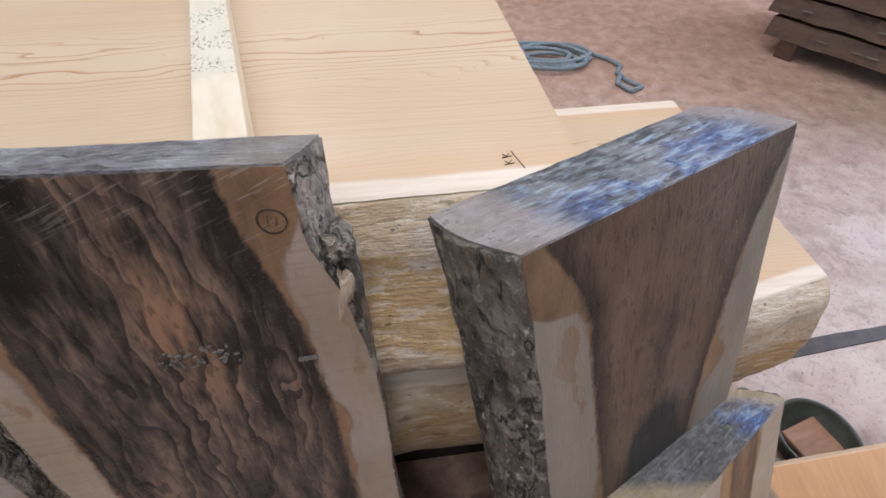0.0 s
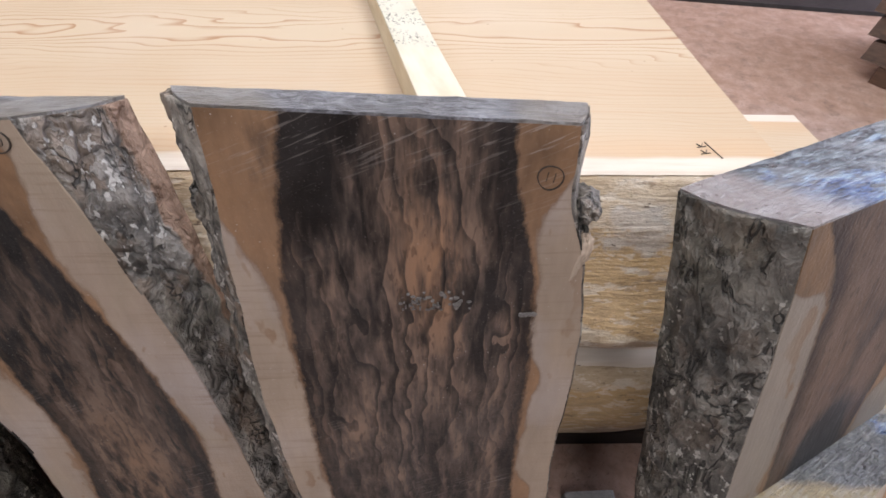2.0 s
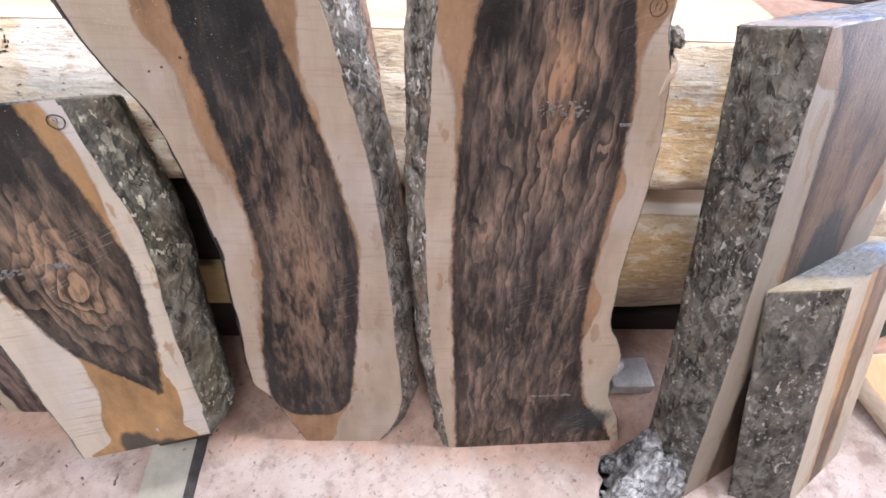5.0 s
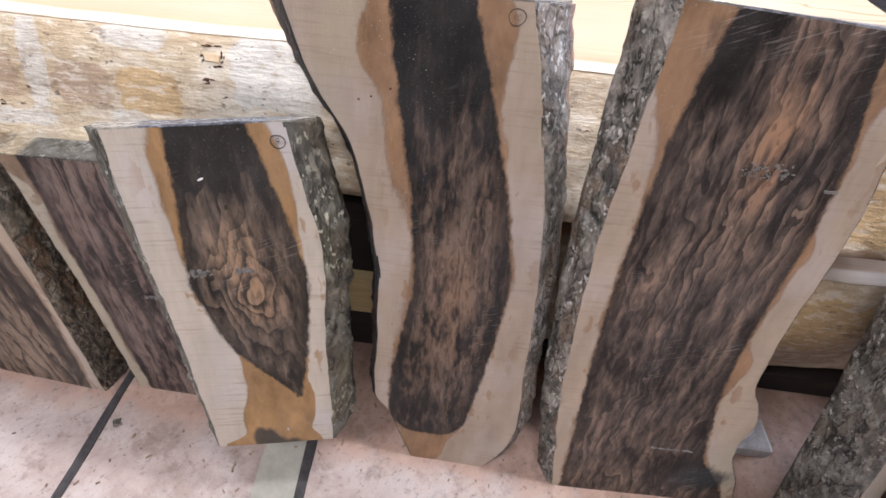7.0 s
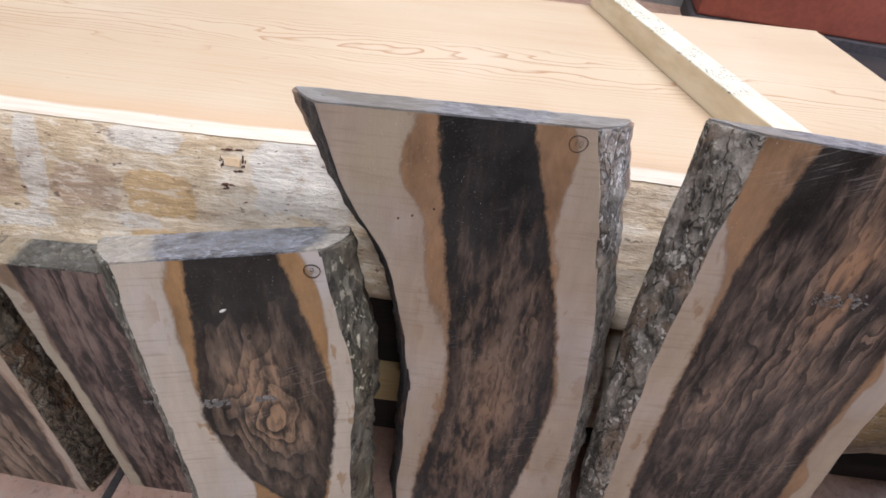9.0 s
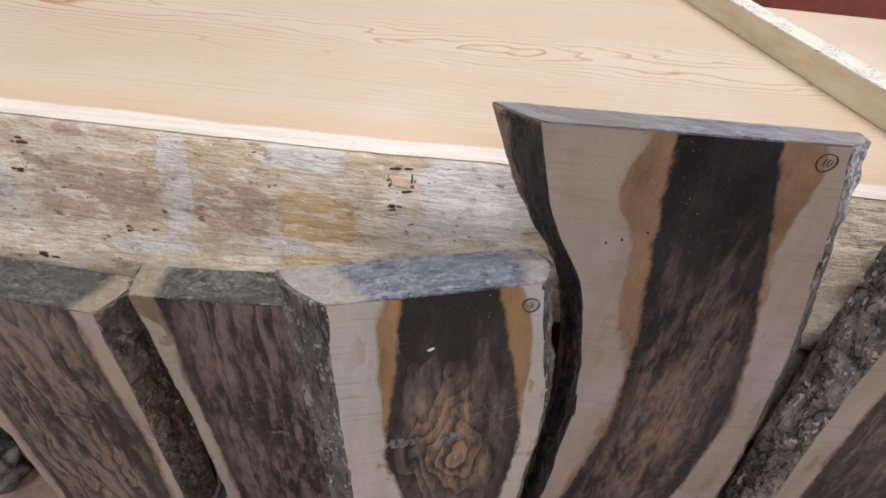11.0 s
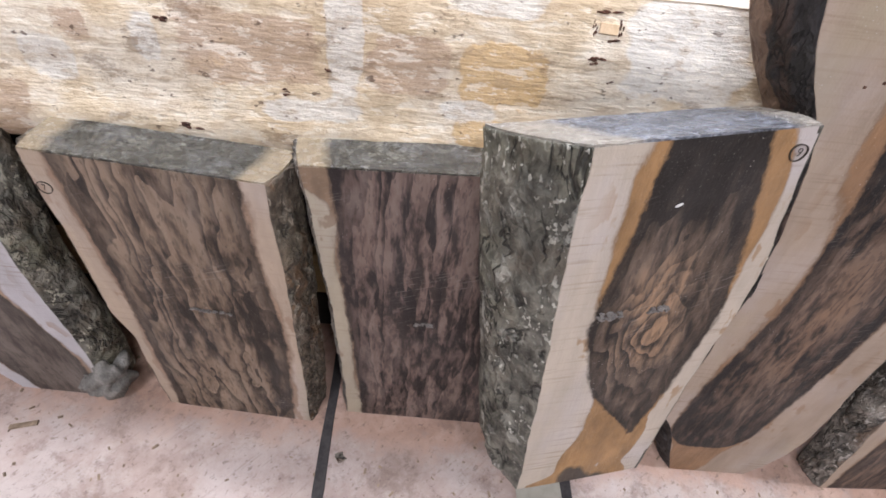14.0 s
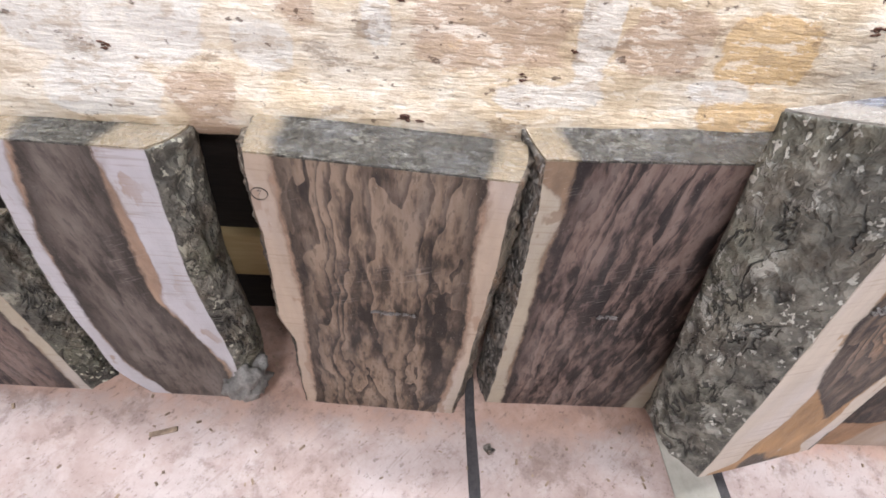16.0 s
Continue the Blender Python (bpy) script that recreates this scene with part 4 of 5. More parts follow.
def cant(m, length0, length1, profile, label, name="cedar_slab", seed=1, taper=0.0):
    """A thick cedar slab with a debarked, waney front; profile: (depth, height) round the section from the top front edge."""
    ob = thing(name, m, label, "timber slab")
    nx = 260
    xs = np.linspace(length0, length1, nx)
    top_f, back, bottom = profile["front"], profile["back"], profile["bottom"]
    zt = top_f[0][1]
    # top sheet
    ny = 24
    tv, te = [], []
    edge0 = [top_f[0][0] + taper * max(0.0, x - 0.15) + 0.016 * fb(x * 1.3, seed, 0.2, 2) + 0.003 * fb(x * 9, seed, 1.0) for x in xs]
    for i, x in enumerate(xs):
        for j in range(ny):
            w = (j / (ny - 1)) ** 1.6
            y = edge0[i] + (back - edge0[i]) * w
            tv.append((x, y, zt + (0.0 if j else -0.002)))
            te.append(min(y - edge0[i], back - y) if seed == 4 else y - edge0[i])
    for i, x in enumerate(xs):
        for j in range(ny):
            w = (j / (ny - 1)) ** 1.6
            tv.append((x, edge0[i] + 0.003 + (back - edge0[i] - 0.003) * w, zt - 0.012))
            te.append(0.2)
    n = nx * ny
    tf = grid_faces(nx, ny, 0, True) + grid_faces(nx, ny, n)
    for i in range(nx - 1):
        for c in (0, ny - 1):
            a, b = i * ny + c, (i + 1) * ny + c
            tf.append((a, b, b + n, a + n) if c == 0 else (b, a, a + n, b + n))
    for r in (0, nx - 1):
        for c in range(ny - 1):
            a = r * ny + c
            tf.append((a + 1, a, a + n, a + 1 + n) if r == 0 else (a, a + 1, a + 1 + n, a + n))
    put_part("sawn_top", mesh_of("sawn_top", tv, tf, M_CEDAR_TOP, attrs={"edge": te}), ob, "smooth sawn face with orange grain and a pale sapwood edge")
    # debarked front and the rest of the log
    ys = np.array([p[0] for p in top_f])
    zs = np.array([p[1] for p in top_f])
    t = np.linspace(0, 1, 44)
    par = np.linspace(0, 1, len(ys))
    fy, fz = np.interp(t, par, ys), np.interp(t, par, zs)
    ker = np.array([0.25, 0.5, 0.25])
    for _ in range(3):
        fy[1:-1] = np.convolve(fy, ker, mode="valid")
        fz[1:-1] = np.convolve(fz, ker, mode="valid")
    sec = list(zip(fy, fz)) + [(back, bottom), (back, zt - 0.013)]
    sv = []
    ns = len(sec)
    for i, x in enumerate(xs):
        for j, (y, z) in enumerate(sec):
            q = j / 43
            if j < 44:
                a = math.sin(math.pi * min(1, q))
                yy = y + taper * max(0.0, x - 0.15) * (1 - 0.6 * q) + (edge0[i] - top_f[0][0] - taper * max(0.0, x - 0.15)) * (1 - 0.5 * q) + 0.020 * a * fb(x * 1.6, z * 3, seed) + 0.005 * fb(x * 7, z * 14, seed + 2)
                zz = z + 0.01 * a * fb(x * 2.1, z * 4, seed + 9)
                if j == 0:
                    yy, zz = edge0[i] + 0.0015, zt - 0.004
            else:
                yy, zz = y, z
            sv.append((x, yy, zz))
    sf = []
    for i in range(nx - 1):
        for j in range(ns):
            a, b = i * ns + j, i * ns + (j + 1) % ns
            sf.append((a, b, b + ns, a + ns))
    spots = STAINS if seed == 1 else {"brown": ((0.16, 0.30, 0.14, 0.10, 0.8), (0.62, 0.22, 0.2, 0.07, 0.6)), "white": ((0.12, 0.52, 0.06, 0.07, 0.5),), "honey": ((0.60, 0.42, 0.2, 0.05, 0.6), (0.05, 0.44, 0.25, 0.13, 0.6), (0.72, 0.33, 0.05, 0.15, 0.7))}
    att = {key: [sum(k * math.exp(-((p[0] - a) / sa) ** 4 - ((p[2] - z) / sz) ** 4) for a, z, sa, sz, k in vals) for p in sv] for key, vals in spots.items()}
    SIDE[seed] = np.array([p for i, p in enumerate(sv) if i % ns < 44])
    me = mesh_of("debarked_side", sv, sf, M_CEDAR_SIDE, smooth=True, attrs=att)
    put_part("debarked_side", me, ob, "debarked log side with straw and brown blotches")
    for x, k in ((length0, 0), (length1, 1)):
        cv = [(x + (0.001 if k else -0.001), *sv[(nx - 1 if k else 0) * ns + j][1:]) for j in range(ns)]
        cv += [(x + (-0.004 if k else 0.004), p[1], p[2]) for p in cv]
        loop = tuple(range(ns))
        cf = [loop if not k else loop[::-1], tuple(range(2 * ns - 1, ns - 1, -1)) if not k else tuple(range(ns, 2 * ns))]
        put_part("end_face", mesh_of("end_face", cv, cf, M_CEDAR_END), ob, "sawn end grain")
    return ob


upper = cant(CED, -3.3, 0.174, {"front": [(0.0, 0.943), (-0.025, 0.907), (-0.049, 0.87), (-0.07, 0.82), (-0.09, 0.77), (-0.108, 0.735), (-0.116, 0.70), (-0.100, 0.668), (-0.03, 0.640)], "back": 0.965, "bottom": 0.640},
             "thick freshly sawn cedar slab with a debarked waney side", seed=1)
lower = cant(CED, -0.9, 0.765, {"front": [(-0.095, 0.600), (-0.118, 0.565), (-0.124, 0.48), (-0.115, 0.38), (-0.09, 0.28), (-0.055, 0.18), (0.0, 0.105)], "back": 0.72, "bottom": 0.10},
             "second cedar slab stacked under the top one", seed=4, taper=0.2)

# bearers and stickers that carry the cants
for bx in (-0.70, 0.0, 0.55):
    block("bearer", box(0.11, 0.50, 0.098, (0, 0.38, 0), 0.004), M_DARKWOOD, CED @ pose(bx, 0, 0.0495), "dark timber bearer under the lower cedar slab", "bearer", group="bearers")
for bx in (-0.62, 0.02):
    block("sticker", box(0.07, 0.66, 0.0385, (0, 0.42, 0), 0.002), M_DARKWOOD, CED @ pose(bx, 0, 0.620), "dark thin sticker between the cedar slabs", "sticker", group="stickers")
for bx in (-3.0, -2.05, -1.12):
    block("bearer", box(0.11, 0.5, 0.183, (0, 0.3, 0), 0.004), M_DARKWOOD, CED @ pose(bx, 0, 0.092), "dark timber bearer on the floor", "bearer", group="bearers")
    block("bearer", box(0.12, 0.34, 0.276, (0, 0.47, 0), 0.004), M_DARKWOOD, CED @ pose(bx, 0, 0.489), "dark timber block under the cedar", "bearer", group="bearers")
block("bearer_beam", box(2.30, 0.36, 0.165, (0, 0, 0), 0.008), M_BEAM, CED @ pose(-2.10, 0.12, 0.267), "yellowish square timber beam under the cedar", "beam")
# added block, out of view, that keeps room light from the far side out
block("timber_and_gap_fill", box(2.30, 0.20, 0.435, (0, 0, 0), 0.008), M_DARKWOOD, CED @ pose(-2.10, 0.80, 0.405), "unseen dark block behind the beam that stops light", "beam")
# three black blocks added to fill the gaps where only shade is
block("timber_and_gap_fill", box(2.28, 0.33, 0.270, (0, 0, 0), 0.008), M_GAP_SHADE, CED @ pose(-2.09, 0.125, 0.486), "black block added as the shade above the beam", "beam")
block("timber_and_gap_fill", box(2.28, 0.09, 0.178, (0, 0, 0), 0.008), M_GAP_SHADE, CED @ pose(-2.09, -0.01, 0.0895), "black block added as the shade under the beam", "beam")
block("timber_and_gap_fill", box(1.5, 0.12, 0.092, (0, 0, 0), 0.008), M_GAP_SHADE, CED @ pose(-0.12, 0.037, 0.0465), "black block added as the shade under the lower cedar slab", "beam")
bm = box(0.13, 0.10, 0.05, (0, 0, 0), 0.008)
for vtx in bm.verts:
    vtx.co += Vector((0.012 * fb(vtx.co.x * 9, vtx.co.y * 9, 0.3), 0.012 * fb(vtx.co.y * 9, 2.0, vtx.co.x * 9), 0))
block("pale_offcut", bm, M_PALE, pose(0.27, 0.47, 0.0265, 0, 0, 14), "whitish grey weathered wood offcut on the floor", "offcut")


def sticker():
    """Long square stick lying across the cedar top, its far half spotted with mould."""
    a, b = Vector((-0.281, 0.02, 0)), Vector((-0.511, 0.97, 0))
    d = b - a
    ob = thing("spacer_stick", CED @ Matrix.Translation((a.x, a.y, 0.9435)) @ pose(0, 0, 0, 0, 0, math.degrees(math.atan2(d.y, d.x)) - 90), "pale square spacer stick with black mould spots on top", "stick")
    k = NT("mouldy_stick")
    v = k.coords((1, 0.25, 1))
    n1 = k.noise(v, 30, 4)
    c = k.mix(k.step(n1, 0.35, 0.65), (0.56, 0.46, 0.30), (0.68, 0.59, 0.43))
    tc = k.n("TexCoord")
    sp = k.n("SeparateXYZ")
    k.t.links.new(tc.outputs["Object"], sp.inputs[0])
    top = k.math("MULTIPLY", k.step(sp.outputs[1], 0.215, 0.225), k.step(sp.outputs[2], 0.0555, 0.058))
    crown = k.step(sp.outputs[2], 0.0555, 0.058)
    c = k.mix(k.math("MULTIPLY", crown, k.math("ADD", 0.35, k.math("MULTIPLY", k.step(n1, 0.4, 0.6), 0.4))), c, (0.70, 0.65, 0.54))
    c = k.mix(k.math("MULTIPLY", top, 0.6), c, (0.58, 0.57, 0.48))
    spots = k.math("MULTIPLY", k.step(k.noise(k.coords((1, 0.6, 1)), 170, 4, 0.75), 0.54, 0.60), k.step(k.noise(k.coords(), 14, 2), 0.42, 0.55))
    c = k.mix(k.math("MULTIPLY", k.math("MULTIPLY", spots, top), 0.85), c, (0.05, 0.06, 0.05))
    k.bump(n1, 0.2, 0.002)
    mat = k.done(c, 0.6)
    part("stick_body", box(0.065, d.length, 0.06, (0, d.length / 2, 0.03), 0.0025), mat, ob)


sticker()


def chisel_mark(u, z, w, h, seed):
    """Dark torn slot in the debarked side."""
    rnd = random.Random(seed)
    bm = bmesh.new()
    for q in range(6):
        x, zz = u + rnd.uniform(-w, w) * 0.42, z + rnd.uniform(-h, h) * 0.4
        made = bmesh.ops.create_icosphere(bm, subdivisions=2, radius=0.5)
        m = pose(x, side_at(1, x, zz) + 0.001, zz, -28, rnd.uniform(-10, 10), 0) @ Matrix.Diagonal((w * rnd.uniform(0.25, 0.6), 0.006, h * rnd.uniform(0.25, 0.6), 1))
        for vtx in made["verts"]:
            vtx.co = m @ (vtx.co * (1 + 0.5 * fb(vtx.co.x * 5 + q, vtx.co.z * 5, seed + u)))
    part("torn_slot", bm, M_SLOT, upper, "dark torn slot in the debarked side")


for i, (u, z, w, h) in enumerate([(-1.273, 0.925, 0.030, 0.006), (-1.290, 0.908, 0.008, 0.020), (-1.268, 0.895, 0.026, 0.006), (-1.253, 0.909, 0.006, 0.018), (-1.28, 0.872, 0.022, 0.012), (-1.885, 0.907, 0.026, 0.010), (-1.89, 0.865, 0.024, 0.009), (-1.87, 0.735, 0.034, 0.012), (-1.72, 0.79, 0.016, 0.008), (-1.25, 0.845, 0.014, 0.006), (-1.66, 0.822, 0.012, 0.006), (-2.25, 0.80, 0.02, 0.008)]):
    chisel_mark(u, z, w, h, i)
for name, mat, w, h, off, lab in (("wood_plug", M_CEDAR_END, 0.026, 0.014, 0.0, "pale square patch inside a torn slot"),):
    bm = box(w, 0.01, h, (0, 0, 0), 0.001)
    bmesh.ops.transform(bm, matrix=pose(-1.271, side_at(1, -1.271, 0.907) + off, 0.907, -34, 3, 0), verts=bm.verts[:])
    part(name, bm, mat, upper, lab)


def kk_mark():
    """Two letters K and a long stroke in ink on the cedar top."""
    bm = bmesh.new()

    def stroke(x0, y0, x1, y1, w=0.0013):
        d = math.hypot(x1 - x0, y1 - y0)
        bmesh.ops.create_cube(bm, size=1.0, matrix=pose((x0 + x1) / 2, (y0 + y1) / 2, 0, 0, 0, math.degrees(math.atan2(y1 - y0, x1 - x0))) @ Matrix.Diagonal((d, w, 0.0012, 1)))
    for q in (0.0, 0.022):
        stroke(-0.024, q, -0.004, q + 0.004)
        stroke(-0.014, q + 0.003, -0.021, q + 0.012)
        stroke(-0.014, q + 0.003, -0.008, q + 0.014)
    stroke(-0.002, 0.040, 0.012, -0.014)
    bmesh.ops.scale(bm, vec=(0.72, 0.72, 1.0), verts=bm.verts[:])
    part("ink_letters", bm, M_INK, upper, "letters KK handwritten in black ink").matrix_basis = pose(0.084, 0.045, 0.9438)


kk_mark()

# ---------------------------------------------------------------- the leaning slabs
s11 = slab((-0.23, 0.178, 0), 12.5, 14.0, 0.064, (1.145, 1.124),
           [(0, 0.0), (0.2, -0.030), (0.4, -0.055), (0.64, -0.070), (0.85, -0.070), (1.0, -0.062), (1.07, -0.056), (1.15, -0.052)],
           [(0, 0.475), (0.1, 0.445), (0.2, 0.400), (0.26, 0.388), (0.33, 0.402), (0.39, 0.380), (0.45, 0.342), (0.59, 0.334), (0.77, 0.336), (0.9, 0.330), (0.98, 0.320), (1.04, 0.298), (1.08, 0.291), (1.15, 0.289)],
           [(0, 0.02), (0.2, 0.008), (0.4, -0.006), (0.64, -0.017), (0.82, -0.016), (0.98, -0.010), (1.07, 0.004), (1.15, 0.02)],
           [(0, 0.45), (0.10, 0.40), (0.16, 0.345), (0.2, 0.33), (0.4, 0.288), (0.56, 0.274), (0.8, 0.274), (0.96, 0.268), (1.07, 0.240), (1.15, 0.228)],
           M_FACE_STRIPED, M_END_GREY, M_BARK, M_BARK, "tall wood slab with striped dark heart, marked 11, leaning on the cedar",
           lo=[(0, -0.028), (0.8, -0.031), (1.0, -0.040), (1.15, -0.044)], ro=[(0, -0.02), (0.85, -0.012), (1.0, 0.016), (1.15, 0.026)], knots=((0.20, 0.80, 0.10, 0.09), (0.06, 0.3, 0.06, 0.08)), seed=11, bulge=(0.004, 0.003), rough_r=0.0014,
           shade=((0.16, 0.97, 0.075, 0.15, 0.5), (0.05, 0.88, 0.05, 0.12, -0.45), (0.03, 1.09, 0.04, 0.09, -1.2), (0.225, 1.05, 0.03, 0.12, -1.0), (0.10, 0.5, 0.12, 0.2, -0.25), (0.33, 0.12, 0.12, 0.06, -1.3)), stain=((0.36, 0.10, 0.09, 0.06, 0.9), (0.0, 1.10, 0.045, 0.06, 0.45)),
           flame=((0.17, 0.97, 0.08, 0.14, 1.3), (0.22, 0.86, 0.045, 0.10, 1.0), (0.07, 0.86, 0.05, 0.10, 0.45), (0.13, 0.55, 0.12, 0.3, 0.12)),
           amber=((-0.04, 1.09, 0.06, 0.10, 0.75), (0.29, 0.50, 0.03, 0.05, 0.35), (0.27, 1.11, 0.05, 0.06, 0.75), (0.27, 0.78, 0.03, 0.03, 0.3)))
number_mark(s11, "11", 0.268, 1.073, 0.0132, 10)
torn_tag(s11, 0.155, 0.922, 0.082, 0.026, 3)
torn_tag(s11, 0.264, 0.897, 0.018, 0.0015, 5)
torn_tag(s11, 0.25, 0.205, 0.10, 0.004, 6)
knob(s11, (0.316, 0.028, 1.028), (0.020, 0.026, 0.015), M_BARK, "bark_knob", "curled lip of bark on the edge", 3, 0.5)
knob(s11, (0.320, 0.036, 0.996), (0.008, 0.020, 0.020), M_BARK, "bark_knob", "torn bark under the curled lip", 5, 0.5)
knob(s11, (0.400, 0.035, 0.268), (0.030, 0.022, 0.030), M_PALE, "pale_burr", "small whitish grey burr low on the edge", 8)
knob(s11, (-0.086, 0.040, 1.030), (0.010, 0.018, 0.026), M_BARK, "bark_knob", "grey knot in the bark", 21, 0.5)
knob(s11, (-0.092, 0.045, 0.800), (0.014, 0.022, 0.030), M_BARK, "bark_knob", "swollen knot in the bark", 23, 0.4)
for du, dv, sz in ((0.311, 0.962, 0.036), (0.317, 0.976, 0.026), (0.321, 0.980, 0.020)):
    knob(s11, (du, 0.009, dv), (0.007, 0.010, sz), M_SAPWOOD, "wood_finger", "pale wood finger below the curled bark", int(dv * 1000), 0.3, 8)

s10 = slab((-0.611, 0.129, 0), 10.1, 14.8, 0.08, (1.106, 1.115),
           [(0, 0.0), (0.1, -0.035), (0.19, -0.07), (0.22, -0.104), (0.37, -0.100), (0.59, -0.096), (0.74, -0.112), (0.88, -0.148), (1.0, -0.220), (1.12, -0.258)],
           [(0, 0.19), (0.05, 0.225), (0.1, 0.244), (0.18, 0.257), (0.375, 0.243), (0.6, 0.229), (0.7, 0.215), (0.8, 0.203), (0.9, 0.182), (1.0, 0.158), (1.125, 0.124)],
           [(0, -0.03), (0.19, -0.069), (0.34, -0.062), (0.587, -0.022), (0.786, -0.038), (0.943, -0.065), (1.125, -0.09)],
           [(0, 0.09), (0.147, 0.124), (0.387, 0.157), (0.608, 0.173), (0.778, 0.145), (0.963, 0.091), (1.125, 0.038)],
           M_FACE_BROWN, M_END_GREY, M_BARK_BLACK, M_BARK_PEELED, "tall curved wood slab with dark brown heart, marked 10, leaning on the cedar",
           lo=[(0, -0.012), (0.8, -0.018), (1.0, -0.04), (1.13, -0.058)], ro=[(0, 0.03), (0.9, 0.040), (1.13, 0.066)], heart_floor=0.11, seed=10, knots=((0.03, 0.25, 0.05, 0.06),), bulge=(0.006, 0.014), rough=0.004,
           shade=((0.0, 1.05, 0.12, 0.22, -1.1), (0.06, 0.55, 0.06, 0.2, 0.7), (0.03, 0.2, 0.12, 0.10, -0.7)), amber=((0.02, 0.0, 0.09, 0.09, 1.2), (-0.09, 0.9, 0.05, 0.3, 0.25), (-0.12, 1.03, 0.04, 0.05, 0.35), (0.09, 1.09, 0.05, 0.09, 0.5)))
number_mark(s10, "10", 0.104, 1.094, 0.0124, 8)
for hu, hv in ((-0.134, 0.950), (-0.113, 0.957), (-0.081, 0.972)):
    bm = bmesh.new()
    bmesh.ops.create_cone(bm, cap_ends=True, segments=10, radius1=0.0022, radius2=0.0018, depth=0.004, matrix=pose(hu, 0.0005, hv, 90, 0, 0))
    part("borer_hole", bm, M_SLOT, s10, "small dark insect hole in the sapwood")
knob(s10, (-0.135, 0.05, 0.83), (0.018, 0.03, 0.05), M_BARK_BLACK, "bark_knob", "black bark knob on the edge", 4)

s9 = slab((-1.019, -0.052, 0.190), 22.5, 16.1, 0.140, (0.745, 0.757),
          [(0, 0.0), (0.15, 0.0), (0.36, -0.004), (0.5, -0.012), (0.64, -0.017), (0.76, -0.014)],
          [(0, 0.262), (0.15, 0.268), (0.29, 0.272), (0.39, 0.280), (0.48, 0.291), (0.55, 0.288), (0.65, 0.270), (0.76, 0.256)],
          [(0, 0.202), (0.16, 0.198), (0.23, 0.14), (0.315, 0.082), (0.46, 0.044), (0.645, 0.067), (0.76, 0.073)],
          [(0, 0.202), (0.16, 0.206), (0.25, 0.228), (0.334, 0.243), (0.462, 0.260), (0.575, 0.242), (0.693, 0.215), (0.76, 0.198)],
          M_FACE_KNOT, M_END_PALE, M_BARK_WET, M_BARK_GREEN, "thick short wood slab with swirled dark heart, marked 9",
          lo=[(0, -0.045), (0.4, -0.065), (0.76, -0.080)], ro=0.03, heart_floor=0.15, grain=0.35, knots=((0.165, 0.41, 0.15, 0.080), (0.15, 0.60, 0.05, 0.05)), seed=9, bulge=(0.012, 0.018), rough=0.0045, end_bias=0.030, fall=0.04, stain=((0.110, 0.02, 0.032, 0.040, 1.15), (0.17, 0.0, 0.05, 0.02, 0.7)),
          shade=((0.14, 0.52, 0.055, 0.13, 1.2), (0.13, 0.71, 0.10, 0.12, -1.2), (0.17, 0.2, 0.1, 0.05, -0.5), (0.17, 0.40, 0.05, 0.05, 0.5)),
          amber=((0.15, 0.09, 0.085, 0.14, 1.5), (0.10, 0.0, 0.2, 0.028, 2.3), (0.085, 0.05, 0.05, 0.07, 1.1), (0.05, 0.68, 0.04, 0.12, 0.17), (0.23, 0.66, 0.03, 0.14, 0.3), (0.265, 0.42, 0.03, 0.06, -0.2), (0.06, 0.36, 0.05, 0.10, -0.5), (0.25, 0.25, 0.03, 0.08, -0.3)),
          flame=((0.145, 0.51, 0.05, 0.06, 1.0), (0.17, 0.36, 0.05, 0.06, 0.55)))
number_mark(s9, "9", 0.243, 0.726, 0.0114, 6)
torn_tag(s9, 0.074, 0.485, 0.04, 0.014, 7)
chip = bmesh.new()
bmesh.ops.create_icosphere(chip, subdivisions=2, radius=0.5, matrix=pose(0.113, -0.0005, 0.665, 0, -25, 0) @ Matrix.Diagonal((0.011, 0.002, 0.0045, 1)))
part("paint_fleck", chip, plain("white_paint_fleck", (0.62, 0.61, 0.60), (0.75, 0.74, 0.72), 40, 0.5), s9, "small white paint fleck")
torn_tag(s9, 0.147, 0.488, 0.03, 0.010, 8)
block("support_block", box(0.13, 0.05, 0.205, (0, 0, 0), 0.004), M_DARKWOOD, pose(-0.935, 0.095, 0.1025, 0, 0, 22.5), "reddish dark timber block under the raised slab", "block")

s8 = slab((-1.435, 0.063, 0), 9.6, 8.7, 0.085, (0.748, 0.768),
          [(0, 0.0), (0.21, -0.003), (0.43, -0.008), (0.6, -0.018), (0.77, -0.031)],
          [(0, 0.40), (0.4, 0.38), (0.77, 0.345)],
          [(0, 0.036), (0.35, 0.024), (0.54, 0.014), (0.67, 0.018), (0.77, 0.010)],
          [(0, 0.345), (0.4, 0.36), (0.77, 0.36)],
          M_FACE_VIOLET, M_END_DARK, M_BARK, M_BARK, "short violet-brown wood slab partly behind a thicker slab",
          lo=-0.022, ro=0.03, seed=8, bulge=(0.003, 0.003), rough=0.003, shade=((0.25, 0.3, 0.15, 0.5, -0.3),), amber=((-0.01, 0.75, 0.06, 0.045, 0.7),))
torn_tag(s8, 0.17, 0.40, 0.035, 0.010, 9)

